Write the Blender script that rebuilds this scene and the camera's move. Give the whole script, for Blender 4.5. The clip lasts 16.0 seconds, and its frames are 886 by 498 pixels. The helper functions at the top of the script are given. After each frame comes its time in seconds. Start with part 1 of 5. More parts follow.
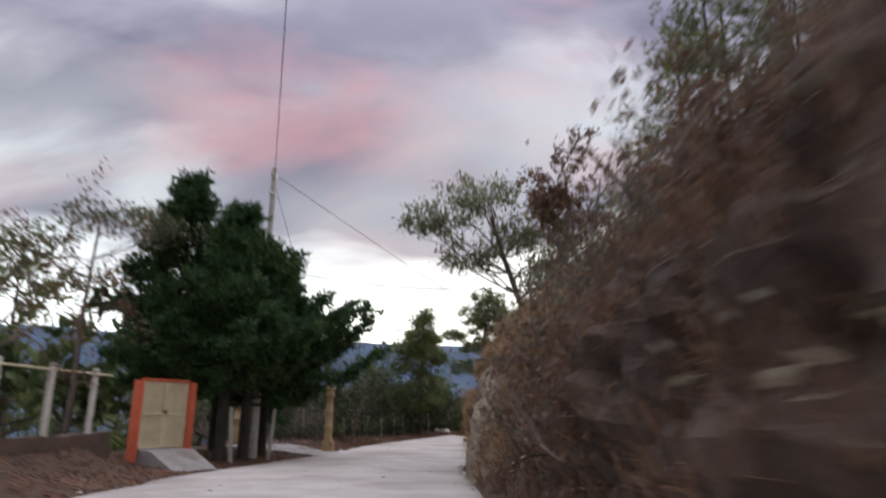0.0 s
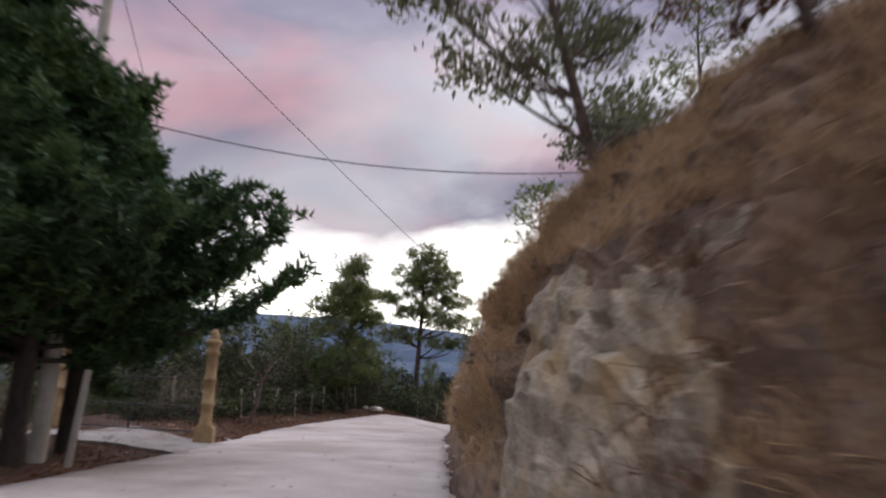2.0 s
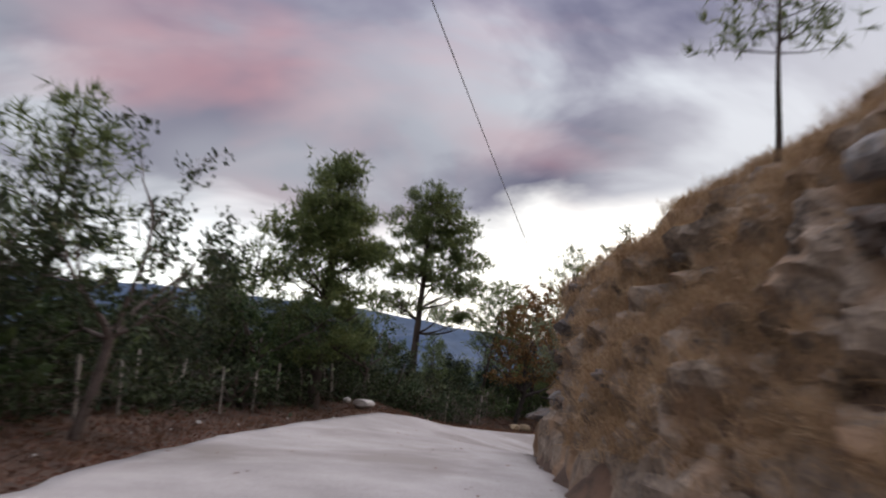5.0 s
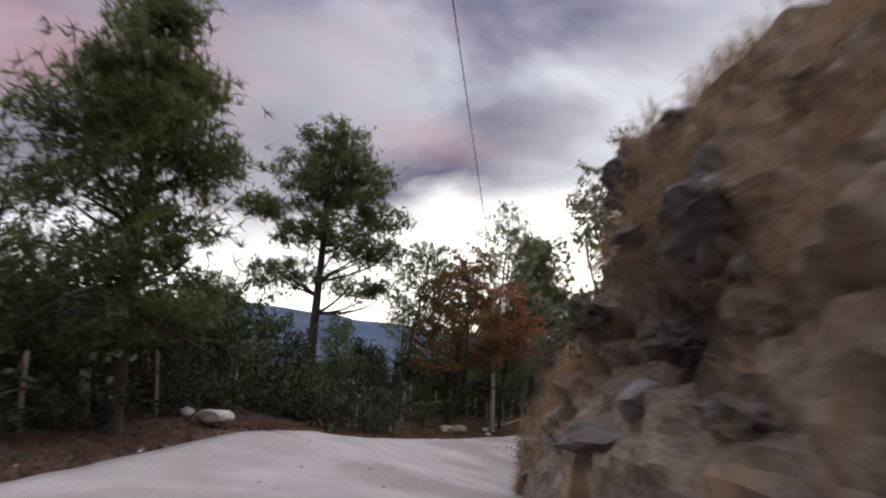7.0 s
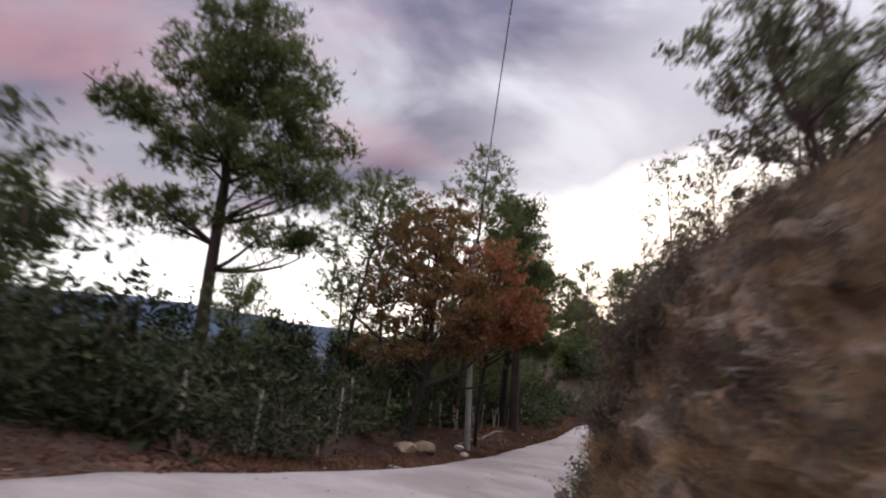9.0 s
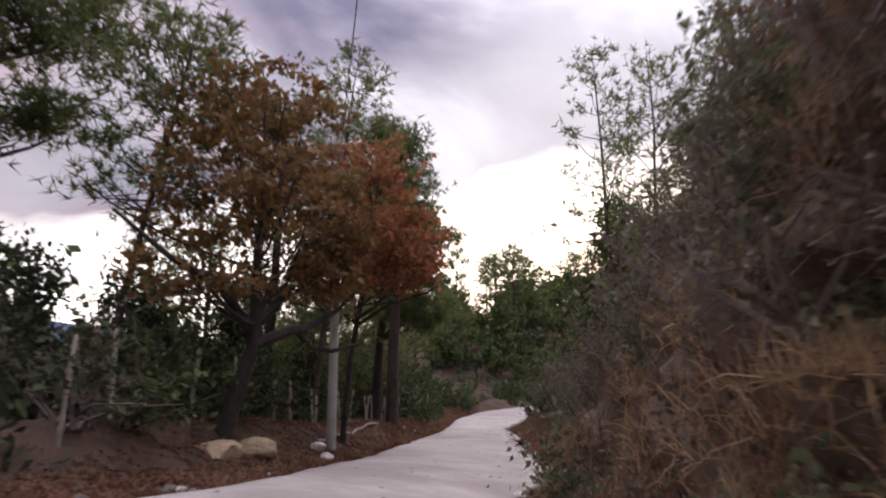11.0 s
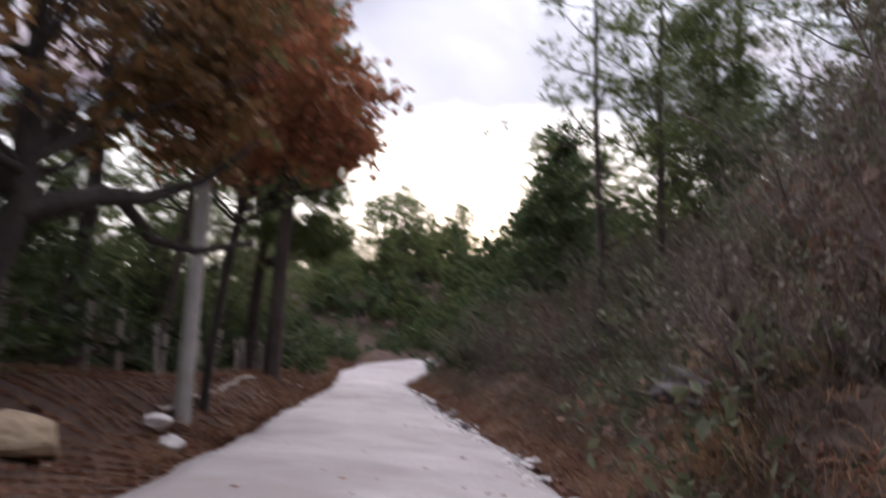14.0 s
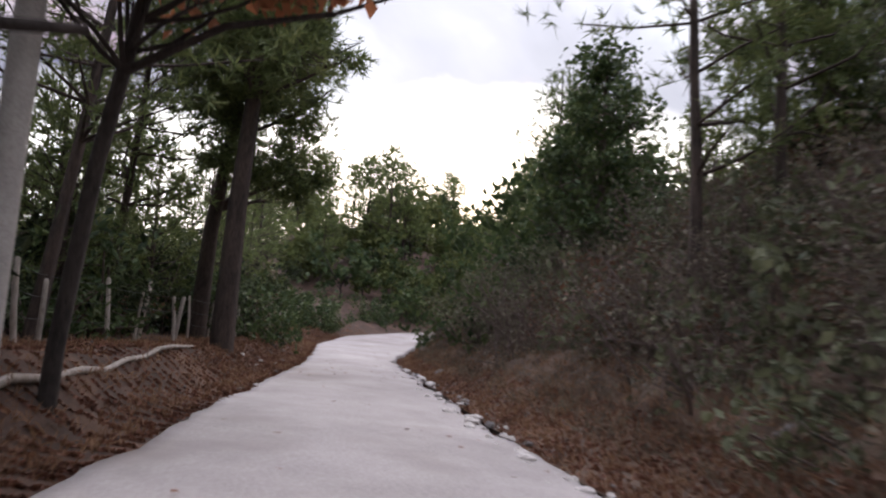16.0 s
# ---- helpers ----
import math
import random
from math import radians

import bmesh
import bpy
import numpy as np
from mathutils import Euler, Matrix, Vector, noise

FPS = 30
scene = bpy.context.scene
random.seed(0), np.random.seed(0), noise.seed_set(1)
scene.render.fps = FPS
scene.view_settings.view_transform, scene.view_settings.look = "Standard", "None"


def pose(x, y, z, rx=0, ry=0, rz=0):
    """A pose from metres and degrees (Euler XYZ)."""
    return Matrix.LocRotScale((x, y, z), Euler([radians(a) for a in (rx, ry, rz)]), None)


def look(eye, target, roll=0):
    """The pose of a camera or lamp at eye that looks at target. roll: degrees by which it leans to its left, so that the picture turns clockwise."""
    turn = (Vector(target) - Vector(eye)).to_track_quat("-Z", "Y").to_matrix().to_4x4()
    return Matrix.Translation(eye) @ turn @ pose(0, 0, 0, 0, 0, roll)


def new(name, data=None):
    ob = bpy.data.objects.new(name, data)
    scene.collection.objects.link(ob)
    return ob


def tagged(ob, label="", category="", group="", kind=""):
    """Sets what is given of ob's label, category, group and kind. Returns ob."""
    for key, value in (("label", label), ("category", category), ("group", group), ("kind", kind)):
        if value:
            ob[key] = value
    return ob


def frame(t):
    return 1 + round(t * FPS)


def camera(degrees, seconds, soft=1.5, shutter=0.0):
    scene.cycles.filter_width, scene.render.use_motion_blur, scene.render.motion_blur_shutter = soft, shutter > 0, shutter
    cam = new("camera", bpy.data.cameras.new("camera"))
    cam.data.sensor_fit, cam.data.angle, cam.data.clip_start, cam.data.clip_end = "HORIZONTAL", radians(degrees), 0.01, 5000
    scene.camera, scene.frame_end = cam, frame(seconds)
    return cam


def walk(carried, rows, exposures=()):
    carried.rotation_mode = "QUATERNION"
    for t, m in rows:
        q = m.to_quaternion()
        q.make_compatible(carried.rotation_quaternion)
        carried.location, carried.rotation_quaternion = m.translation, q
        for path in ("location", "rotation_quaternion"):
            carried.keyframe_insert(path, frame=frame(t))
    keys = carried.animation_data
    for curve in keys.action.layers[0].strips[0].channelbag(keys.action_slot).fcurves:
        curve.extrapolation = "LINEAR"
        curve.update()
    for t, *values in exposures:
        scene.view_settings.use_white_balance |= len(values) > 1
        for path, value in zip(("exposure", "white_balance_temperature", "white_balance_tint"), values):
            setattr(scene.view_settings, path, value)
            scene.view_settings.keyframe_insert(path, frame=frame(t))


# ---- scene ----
cam = camera(66.8, 16.0, 2.1, 0.8)
PATH = [
    (0.0, (-0.105, 0.002, 1.408), (-0.067, 9.722, 3.759), 0.97),
    (0.5, (-0.463, 2.503, 1.352), (-0.121, 12.276, 3.443), 1.98),
    (0.6, (-0.526, 3.010, 1.342), (-0.108, 12.780, 3.432), 1.55),
    (1.0, (-0.691, 5.076, 1.322), (-0.248, 14.839, 3.441), 3.01),
    (1.4, (-0.813, 7.171, 1.283), (-0.028, 16.935, 3.296), 2.56),
    (1.5, (-0.836, 7.696, 1.278), (0.020, 17.457, 3.276), 3.07),
    (2.0, (-0.888, 10.334, 1.296), (0.294, 20.050, 3.344), 2.29),
    (2.5, (-1.095, 12.965, 1.303), (0.230, 22.704, 3.146), 1.08),
    (3.0, (-1.356, 15.584, 1.208), (-0.081, 25.373, 2.802), 3.37),
    (3.2, (-1.392, 16.593, 1.184), (-0.274, 26.365, 2.991), 3.38),
    (5.5, (-0.704, 28.398, 1.043), (1.044, 38.041, 3.032), 4.91),
    (6.0, (-0.292, 30.813, 1.040), (1.837, 40.343, 3.195), 4.67),
    (6.5, (0.125, 33.165, 0.975), (2.894, 42.503, 3.240), 2.77),
    (7.0, (0.666, 35.618, 0.992), (3.542, 45.010, 2.869), 1.89),
    (7.5, (1.150, 38.005, 0.839), (4.057, 47.337, 2.952), 0.78),
    (8.0, (1.607, 40.735, 0.848), (4.601, 50.096, 2.698), 2.39),
    (8.1, (1.724, 41.253, 0.845), (4.631, 50.636, 2.722), 2.30),
    (8.2, (1.842, 41.767, 0.841), (4.900, 51.099, 2.732), 2.23),
    (10.3, (5.835, 52.176, -0.324), (10.161, 60.954, 1.734), 2.76),
    (10.5, (6.143, 52.725, -0.384), (10.900, 61.287, 1.632), 2.10),
    (11.0, (6.722, 53.760, -0.370), (12.249, 61.826, 1.725), -0.21),
    (11.5, (7.309, 54.623, -0.483), (12.852, 62.733, 1.388), 1.54),
    (12.0, (7.781, 55.559, -0.476), (13.859, 63.347, 1.073), 0.47),
    (12.5, (8.032, 56.458, -0.495), (14.031, 64.244, 1.349), 2.05),
    (12.8, (8.346, 57.045, -0.451), (14.667, 64.583, 1.344), 3.03),
    (13.0, (8.512, 57.481, -0.435), (14.285, 65.435, 1.410), 2.76),
    (13.4, (8.891, 58.386, -0.432), (14.284, 66.528, 1.718), 4.55),
    (13.5, (8.979, 58.584, -0.440), (14.843, 66.416, 1.628), 3.90),
    (13.7, (9.150, 58.895, -0.436), (15.427, 66.435, 1.500), 3.81),
    (14.0, (9.378, 59.347, -0.460), (16.410, 66.309, 0.983), 2.46),
    (14.5, (10.030, 60.218, -0.506), (17.713, 66.547, 0.445), 4.61),
    (15.0, (10.800, 61.156, -0.552), (18.743, 67.140, 0.495), 6.21),
    (15.3, (11.286, 61.712, -0.583), (18.662, 68.393, 0.402), 5.95),
    (15.5, (11.592, 62.082, -0.606), (19.012, 68.709, 0.404), 3.79),
    (16.0, (12.351, 62.977, -0.673), (19.587, 69.788, 0.441), 4.08),
]
walk(cam, [(t, look(eye, target, roll)) for t, eye, target, roll in PATH],
     exposures=[(0, 0.54, 6600, 5), (3.2, 0.58, 6700, 11), (5.4, 0.25, 6450, 6), (6, 0.25, 6400, 6), (8.2, 0.28, 6550, 11), (10.3, 0.5, 6650, 15), (12, 0.74, 6750, 15), (14, 0.84, 6300, 12), (16, 0.84, 6350, 9)])

# ---------------------------------------------------------------- world and light
world = bpy.data.worlds.new("evening_sky")
scene.world = world
world.use_nodes = True


def build_sky(tree):
    nodes, links = tree.nodes, tree.links
    nodes.clear()

    def node(kind, **values):
        n = nodes.new(kind)
        for key, value in values.items():
            n.inputs[key].default_value = value
        return n

    def math_node(op, a, b=None, clamp=False):
        n = nodes.new("ShaderNodeMath")
        n.operation, n.use_clamp = op, clamp
        for i, v in enumerate((a, b)):
            if v is None:
                continue
            if isinstance(v, (int, float)):
                n.inputs[i].default_value = v
            else:
                links.new(v, n.inputs[i])
        return n.outputs[0]

    def ramp(fac, stops):
        n = nodes.new("ShaderNodeValToRGB")
        while len(n.color_ramp.elements) < len(stops):
            n.color_ramp.elements.new(0.5)
        for e, (p, c) in zip(n.color_ramp.elements, stops):
            e.position, e.color = p, (*c, 1)
        links.new(fac, n.inputs[0])
        return n.outputs[0]

    def mix(fac, a, b):
        n = nodes.new("ShaderNodeMix")
        n.data_type = "RGBA"
        if isinstance(fac, (int, float)):
            n.inputs[0].default_value = fac
        else:
            links.new(fac, n.inputs[0])
        for i, v in ((6, a), (7, b)):
            if isinstance(v, tuple):
                n.inputs[i].default_value = (*v, 1)
            else:
                links.new(v, n.inputs[i])
        return n.outputs[2]

    coord = nodes.new("ShaderNodeTexCoord").outputs["Generated"]
    sep = nodes.new("ShaderNodeSeparateXYZ")
    links.new(coord, sep.inputs[0])
    up = math_node("MAXIMUM", sep.outputs[2], 0.0)
    # cloud deck: the direction laid on a plane overhead
    flat = math_node("ADD", up, 0.34)
    comb = nodes.new("ShaderNodeCombineXYZ")
    links.new(math_node("DIVIDE", sep.outputs[0], flat), comb.inputs[0])
    links.new(math_node("DIVIDE", sep.outputs[1], flat), comb.inputs[1])

    def noise_fac(scale, detail, rough, shift):
        m = nodes.new("ShaderNodeMapping")
        links.new(comb.outputs[0], m.inputs[0])
        m.inputs["Location"].default_value = shift
        m.inputs["Scale"].default_value = (1.0, 1.35, 1.0)
        m.inputs["Rotation"].default_value = (0, 0, 0.5)
        n = node("ShaderNodeTexNoise", Scale=scale, Detail=detail, Roughness=rough, Distortion=0.35)
        links.new(m.outputs[0], n.inputs["Vector"])
        return n.outputs[0]

    big = noise_fac(0.85, 3.0, 0.45, (3.1, 1.7, 0))
    mid = noise_fac(1.75, 5.0, 0.5, (7.4, 2.2, 0))
    pink = noise_fac(1.45, 4.0, 0.5, (SKY_PINK_SHIFT, 5.3, 0))
    grey = ramp(mid, [(0.40, (0.17, 0.168, 0.25)), (0.49, (0.31, 0.30, 0.39)), (0.61, (0.70, 0.72, 0.80))])
    # a heavy blue-grey mass over the valley, and a band in which the last light reddens the cloud
    def lobe(direction, lo, hi):
        n = nodes.new("ShaderNodeVectorMath")
        n.operation = "DOT_PRODUCT"
        links.new(coord, n.inputs[0])
        n.inputs[1].default_value = Vector(direction).normalized()
        return ramp(n.outputs["Value"], [(lo, (0, 0, 0)), (hi, (1, 1, 1))])

    heavy = math_node("MULTIPLY", lobe((-0.07, 0.91, 0.41), 0.93, 0.99), math_node("SUBTRACT", 1.25, mid))
    grey = mix(math_node("MULTIPLY", heavy, 1.25, True), grey, (0.225, 0.215, 0.30))
    band = math_node("MULTIPLY", lobe((0.02, 0.93, 0.38), 0.90, 0.985), 0.10)
    blush = math_node("ADD", pink, math_node("SUBTRACT", band, 0.075))
    body = mix(ramp(blush, [(0.47, (0, 0, 0)), (0.62, (0.6, 0.6, 0.6))]), grey, (0.60, 0.33, 0.375))
    body = mix(ramp(big, [(0.50, (0, 0, 0)), (0.64, (0.5, 0.5, 0.5))]), body, (0.68, 0.70, 0.77))
    # clear pale light under the edge of the deck, warmer where the sun went down
    sky = nodes.new("ShaderNodeTexSky")
    sky.sky_type, sky.sun_disc, sky.sun_elevation, sky.sun_rotation = "NISHITA", False, radians(4), radians(50)
    air = nodes.new("ShaderNodeVectorMath")
    air.operation = "SCALE"
    air.inputs[3].default_value = 0.06
    links.new(sky.outputs[0], air.inputs[0])
    toward = nodes.new("ShaderNodeVectorMath")
    toward.operation = "DOT_PRODUCT"
    links.new(coord, toward.inputs[0])
    toward.inputs[1].default_value = (0.72, 0.69, 0.0)
    side = math_node("MULTIPLY_ADD", toward.outputs["Value"], 0.5)
    nodes[-1].inputs[2].default_value = 0.5
    pale = ramp(side, [(0.0, (0.50, 0.53, 0.62)), (0.62, (1.22, 1.25, 1.34)), (0.97, (1.4, 1.32, 1.27))])
    gap = nodes.new("ShaderNodeVectorMath")
    gap.operation = "ADD"
    links.new(pale, gap.inputs[0])
    links.new(air.outputs[0], gap.inputs[1])
    body = mix(ramp(side, [(0.915, (0, 0, 0)), (0.985, (0.8, 0.8, 0.8))]), body, (0.96, 0.94, 1.0))
    # uneven lower edge of the deck, higher towards the bright side
    edge = math_node("MULTIPLY_ADD", mid, 0.30)
    nodes[-1].inputs[2].default_value = -0.15
    lift = math_node("MULTIPLY", math_node("POWER", side, 20.0), 0.22)
    height = math_node("SUBTRACT", math_node("ADD", up, edge), lift)
    bright = math_node("MULTIPLY_ADD", math_node("POWER", up, 4.0), ZENITH_GAIN)
    nodes[-1].inputs[2].default_value = 0.72
    gain = nodes.new("ShaderNodeVectorMath")
    gain.operation = "SCALE"
    links.new(body, gain.inputs[0])
    links.new(bright, gain.inputs[3])
    body = gain.outputs[0]
    deck = ramp(height, [(0.125, (0, 0, 0)), (0.225, (1, 1, 1))])
    whole = mix(deck, gap.outputs[0], body)
    back = nodes.new("ShaderNodeBackground")
    links.new(whole, back.inputs[0])
    back.inputs[1].default_value = SKY_STRENGTH
    out = nodes.new("ShaderNodeOutputWorld")
    links.new(back.outputs[0], out.inputs[0])


SKY_PINK_SHIFT = 1.2
SKY_STRENGTH = 1.0
ZENITH_GAIN = 4.8   # unseen cloud deck overhead, brightened to put more light on the ground
build_sky(world.node_tree)
sun_data = bpy.data.lights.new("low_sun", "SUN")
sun_data.energy, sun_data.angle, sun_data.color = 0.85, radians(40), (1.0, 0.84, 0.72)
sun = new("low_sun", sun_data)
sun.matrix_world = look((40, 40, 25), (0, 0, 0))

# ---------------------------------------------------------------- materials


def material(name, dark, light, scale=4.0, rough=0.85, bump=0.3, fine=40.0, third=None, third_at=0.6, metal=0.0, spec=0.3, stretch=(1, 1, 1)):
    """Two scales of noise between two colours, with patches of a third, and a bump."""
    m = bpy.data.materials.new(name)
    m.use_nodes = True
    nodes, links = m.node_tree.nodes, m.node_tree.links
    bsdf = nodes["Principled BSDF"]
    bsdf.inputs["Roughness"].default_value = rough
    bsdf.inputs["Metallic"].default_value = metal
    bsdf.inputs["Specular IOR Level"].default_value = spec
    coord = nodes.new("ShaderNodeTexCoord")
    mapping = nodes.new("ShaderNodeMapping")
    mapping.inputs["Scale"].default_value = stretch
    links.new(coord.outputs["Object"], mapping.inputs[0])

    def noise_node(s, detail):
        n = nodes.new("ShaderNodeTexNoise")
        n.inputs["Scale"].default_value, n.inputs["Detail"].default_value = s, detail
        n.inputs["Roughness"].default_value = 0.6
        links.new(mapping.outputs[0], n.inputs["Vector"])
        return n.outputs[0]

    a, b, c = noise_node(scale, 5), noise_node(fine, 3), noise_node(scale * 0.35, 4)
    mixed = nodes.new("ShaderNodeMath")
    mixed.operation = "MULTIPLY_ADD"
    links.new(b, mixed.inputs[0])
    mixed.inputs[1].default_value = 0.45
    part_a = nodes.new("ShaderNodeMath")
    part_a.operation = "MULTIPLY"
    links.new(a, part_a.inputs[0])
    part_a.inputs[1].default_value = 0.55
    links.new(part_a.outputs[0], mixed.inputs[2])
    ramp = nodes.new("ShaderNodeValToRGB")
    ramp.color_ramp.elements[0].position, ramp.color_ramp.elements[0].color = 0.36, (*dark, 1)
    ramp.color_ramp.elements[1].position, ramp.color_ramp.elements[1].color = 0.64, (*light, 1)
    links.new(mixed.outputs[0], ramp.inputs[0])
    colour = ramp.outputs[0]
    if third:
        patch = nodes.new("ShaderNodeValToRGB")
        patch.color_ramp.elements[0].position, patch.color_ramp.elements[1].position = third_at - 0.06, third_at + 0.06
        links.new(c, patch.inputs[0])
        over = nodes.new("ShaderNodeMix")
        over.data_type = "RGBA"
        links.new(patch.outputs[0], over.inputs[0])
        links.new(colour, over.inputs[6])
        over.inputs[7].default_value = (*third, 1)
        colour = over.outputs[2]
    links.new(colour, bsdf.inputs["Base Color"])
    if bump:
        n = nodes.new("ShaderNodeBump")
        n.inputs["Strength"].default_value, n.inputs["Distance"].default_value = bump, 0.03
        links.new(mixed.outputs[0], n.inputs["Height"])
        links.new(n.outputs[0], bsdf.inputs["Normal"])
    return m


def leaf_material(name, colours, through_light=0.3, rough=0.6):
    """Leaves: each one takes its own colour; some light passes through."""
    m = bpy.data.materials.new(name)
    m.use_nodes = True
    nodes, links = m.node_tree.nodes, m.node_tree.links
    bsdf, out = nodes["Principled BSDF"], nodes["Material Output"]
    bsdf.inputs["Roughness"].default_value = rough
    bsdf.inputs["Specular IOR Level"].default_value = 0.25
    geo, coord = nodes.new("ShaderNodeNewGeometry"), nodes.new("ShaderNodeTexCoord")
    n = nodes.new("ShaderNodeTexNoise")
    n.inputs["Scale"].default_value, n.inputs["Detail"].default_value = 0.9, 2
    links.new(coord.outputs["Object"], n.inputs["Vector"])
    add = nodes.new("ShaderNodeMath")
    add.operation = "MULTIPLY_ADD"
    links.new(geo.outputs["Random Per Island"], add.inputs[0])
    add.inputs[1].default_value = 0.55
    shift = nodes.new("ShaderNodeMath")
    shift.operation = "MULTIPLY_ADD"
    links.new(n.outputs[0], shift.inputs[0])
    shift.inputs[1].default_value, shift.inputs[2].default_value = 1.1, -0.33
    links.new(shift.outputs[0], add.inputs[2])
    ramp = nodes.new("ShaderNodeValToRGB")
    while len(ramp.color_ramp.elements) < len(colours):
        ramp.color_ramp.elements.new(0.5)
    for i, c in enumerate(colours):
        ramp.color_ramp.elements[i].position = 0.1 + 0.8 * i / (len(colours) - 1)
        ramp.color_ramp.elements[i].color = (*c, 1)
    links.new(add.outputs[0], ramp.inputs[0])
    links.new(ramp.outputs[0], bsdf.inputs["Base Color"])
    glow = nodes.new("ShaderNodeBsdfTranslucent")
    links.new(ramp.outputs[0], glow.inputs[0])
    mix = nodes.new("ShaderNodeMixShader")
    mix.inputs[0].default_value = through_light
    links.new(bsdf.outputs[0], mix.inputs[1])
    links.new(glow.outputs[0], mix.inputs[2])
    links.new(mix.outputs[0], out.inputs[0])
    return m


M_ROAD = material("road_concrete", (0.275, 0.247, 0.228), (0.425, 0.385, 0.36), 0.7, 0.9, 0.25, 26, (0.255, 0.222, 0.20), 0.56)
M_SOIL = material("soil_and_litter", (0.03, 0.02, 0.014), (0.095, 0.055, 0.037), 2.2, 0.95, 0.9, 26, (0.125, 0.072, 0.046), 0.6)
M_BANK = material("bank_earth_and_rock", (0.06, 0.045, 0.036), (0.275, 0.207, 0.152), 2.4, 0.93, 1.0, 19, (0.215, 0.135, 0.082), 0.56)
M_FACE = material("tan_grey_rock_face", (0.085, 0.068, 0.052), (0.31, 0.26, 0.20), 2.6, 0.93, 1.0, 26, (0.21, 0.15, 0.085), 0.56)
M_EARTH = material("brown_bank_earth", (0.045, 0.032, 0.024), (0.145, 0.097, 0.068), 1.8, 0.95, 0.9, 22, (0.115, 0.07, 0.046), 0.6)
# the brown bank earth at half tone: the bank's shade put into its colour
M_SHADED_EARTH = material("shade_darkened_earth", (0.022, 0.015, 0.012), (0.075, 0.048, 0.035), 1.8, 0.9, 0.9, 22, (0.055, 0.033, 0.023), 0.6)
M_ROCK = material("weathered_rock", (0.075, 0.066, 0.062), (0.30, 0.27, 0.25), 2.5, 0.9, 0.8, 30, (0.20, 0.14, 0.10), 0.6)
M_DARK_ROCK = material("dark_ledge_rock", (0.035, 0.030, 0.029), (0.17, 0.145, 0.13), 2.2, 0.9, 0.9, 24, (0.11, 0.075, 0.055), 0.62)
M_PALE_ROCK = material("pale_limestone", (0.42, 0.38, 0.34), (0.66, 0.61, 0.56), 3.0, 0.9, 0.5, 30)
M_YELLOW_ROCK = material("yellowish_boulder", (0.22, 0.16, 0.10), (0.50, 0.38, 0.24), 2.0, 0.9, 0.6, 24)
M_BARK_PINE = material("pine_bark", (0.024, 0.019, 0.016), (0.085, 0.06, 0.047), 3, 0.95, 1.0, 22, stretch=(1, 1, 0.3))
M_BARK_OAK = material("oak_bark", (0.018, 0.015, 0.013), (0.06, 0.048, 0.04), 4, 0.95, 1.0, 26, stretch=(1, 1, 0.35))
M_TWIG = material("dry_twig", (0.07, 0.05, 0.042), (0.17, 0.13, 0.11), 6, 0.95, 0.3, 40)
M_CONCRETE = material("pole_concrete", (0.27, 0.25, 0.22), (0.44, 0.41, 0.37), 2.5, 0.9, 0.25, 45, (0.22, 0.19, 0.16), 0.66)
M_SLAB = material("slab_concrete", (0.17, 0.155, 0.145), (0.31, 0.285, 0.27), 2.0, 0.92, 0.3, 36, (0.16, 0.12, 0.10), 0.62)
M_PILLAR = material("tan_carved_stone", (0.25, 0.17, 0.09), (0.44, 0.31, 0.17), 5.0, 0.85, 0.5, 40)
M_POST = material("weathered_post_wood", (0.19, 0.16, 0.13), (0.45, 0.39, 0.33), 6, 0.95, 0.6, 50, stretch=(1, 1, 0.25))
M_WHITE_POST = material("whitewashed_post", (0.40, 0.37, 0.33), (0.62, 0.58, 0.53), 4, 0.9, 0.3, 40)
M_WALL = material("dark_earth_wall", (0.05, 0.035, 0.028), (0.12, 0.082, 0.062), 3, 0.95, 0.7, 24)
M_RED = material("red_orange_paint", (0.42, 0.085, 0.04), (0.60, 0.14, 0.07), 3, 0.7, 0.15, 40, (0.36, 0.10, 0.06), 0.64)
M_CREAM = material("cream_paint", (0.52, 0.44, 0.28), (0.68, 0.60, 0.42), 4, 0.55, 0.1, 50)
M_IRON = material("black_iron", (0.012, 0.012, 0.013), (0.045, 0.04, 0.038), 8, 0.55, 0.2, 60, spec=0.5)
M_WIRE = material("weathered_wire", (0.03, 0.03, 0.032), (0.07, 0.07, 0.072), 10, 0.6, 0.0, 60)
M_STEEL = material("galvanised_steel", (0.30, 0.30, 0.31), (0.46, 0.46, 0.47), 6, 0.45, 0.1, 60, metal=0.9)
# forest colour shifted to blue: the distance haze is painted into it
M_HILL = material("haze_blue_mountain", (0.030, 0.050, 0.085), (0.055, 0.085, 0.135), 0.012, 1.0, 0.0, 0.06)
L_PINE = leaf_material("pine_needles", [(0.048, 0.066, 0.026), (0.118, 0.148, 0.05), (0.205, 0.22, 0.08)], 0.38)
L_CEDAR = leaf_material("cypress_sprays", [(0.017, 0.040, 0.018), (0.040, 0.080, 0.029), (0.085, 0.135, 0.044)], 0.25)
L_OAK = leaf_material("dry_oak_leaves", [(0.13, 0.06, 0.032), (0.25, 0.105, 0.05), (0.38, 0.15, 0.072), (0.20, 0.14, 0.055)], 0.5)
L_OLIVE = leaf_material("turning_oak_leaves", [(0.075, 0.05, 0.022), (0.16, 0.09, 0.034), (0.22, 0.11, 0.042), (0.12, 0.13, 0.04)], 0.45)
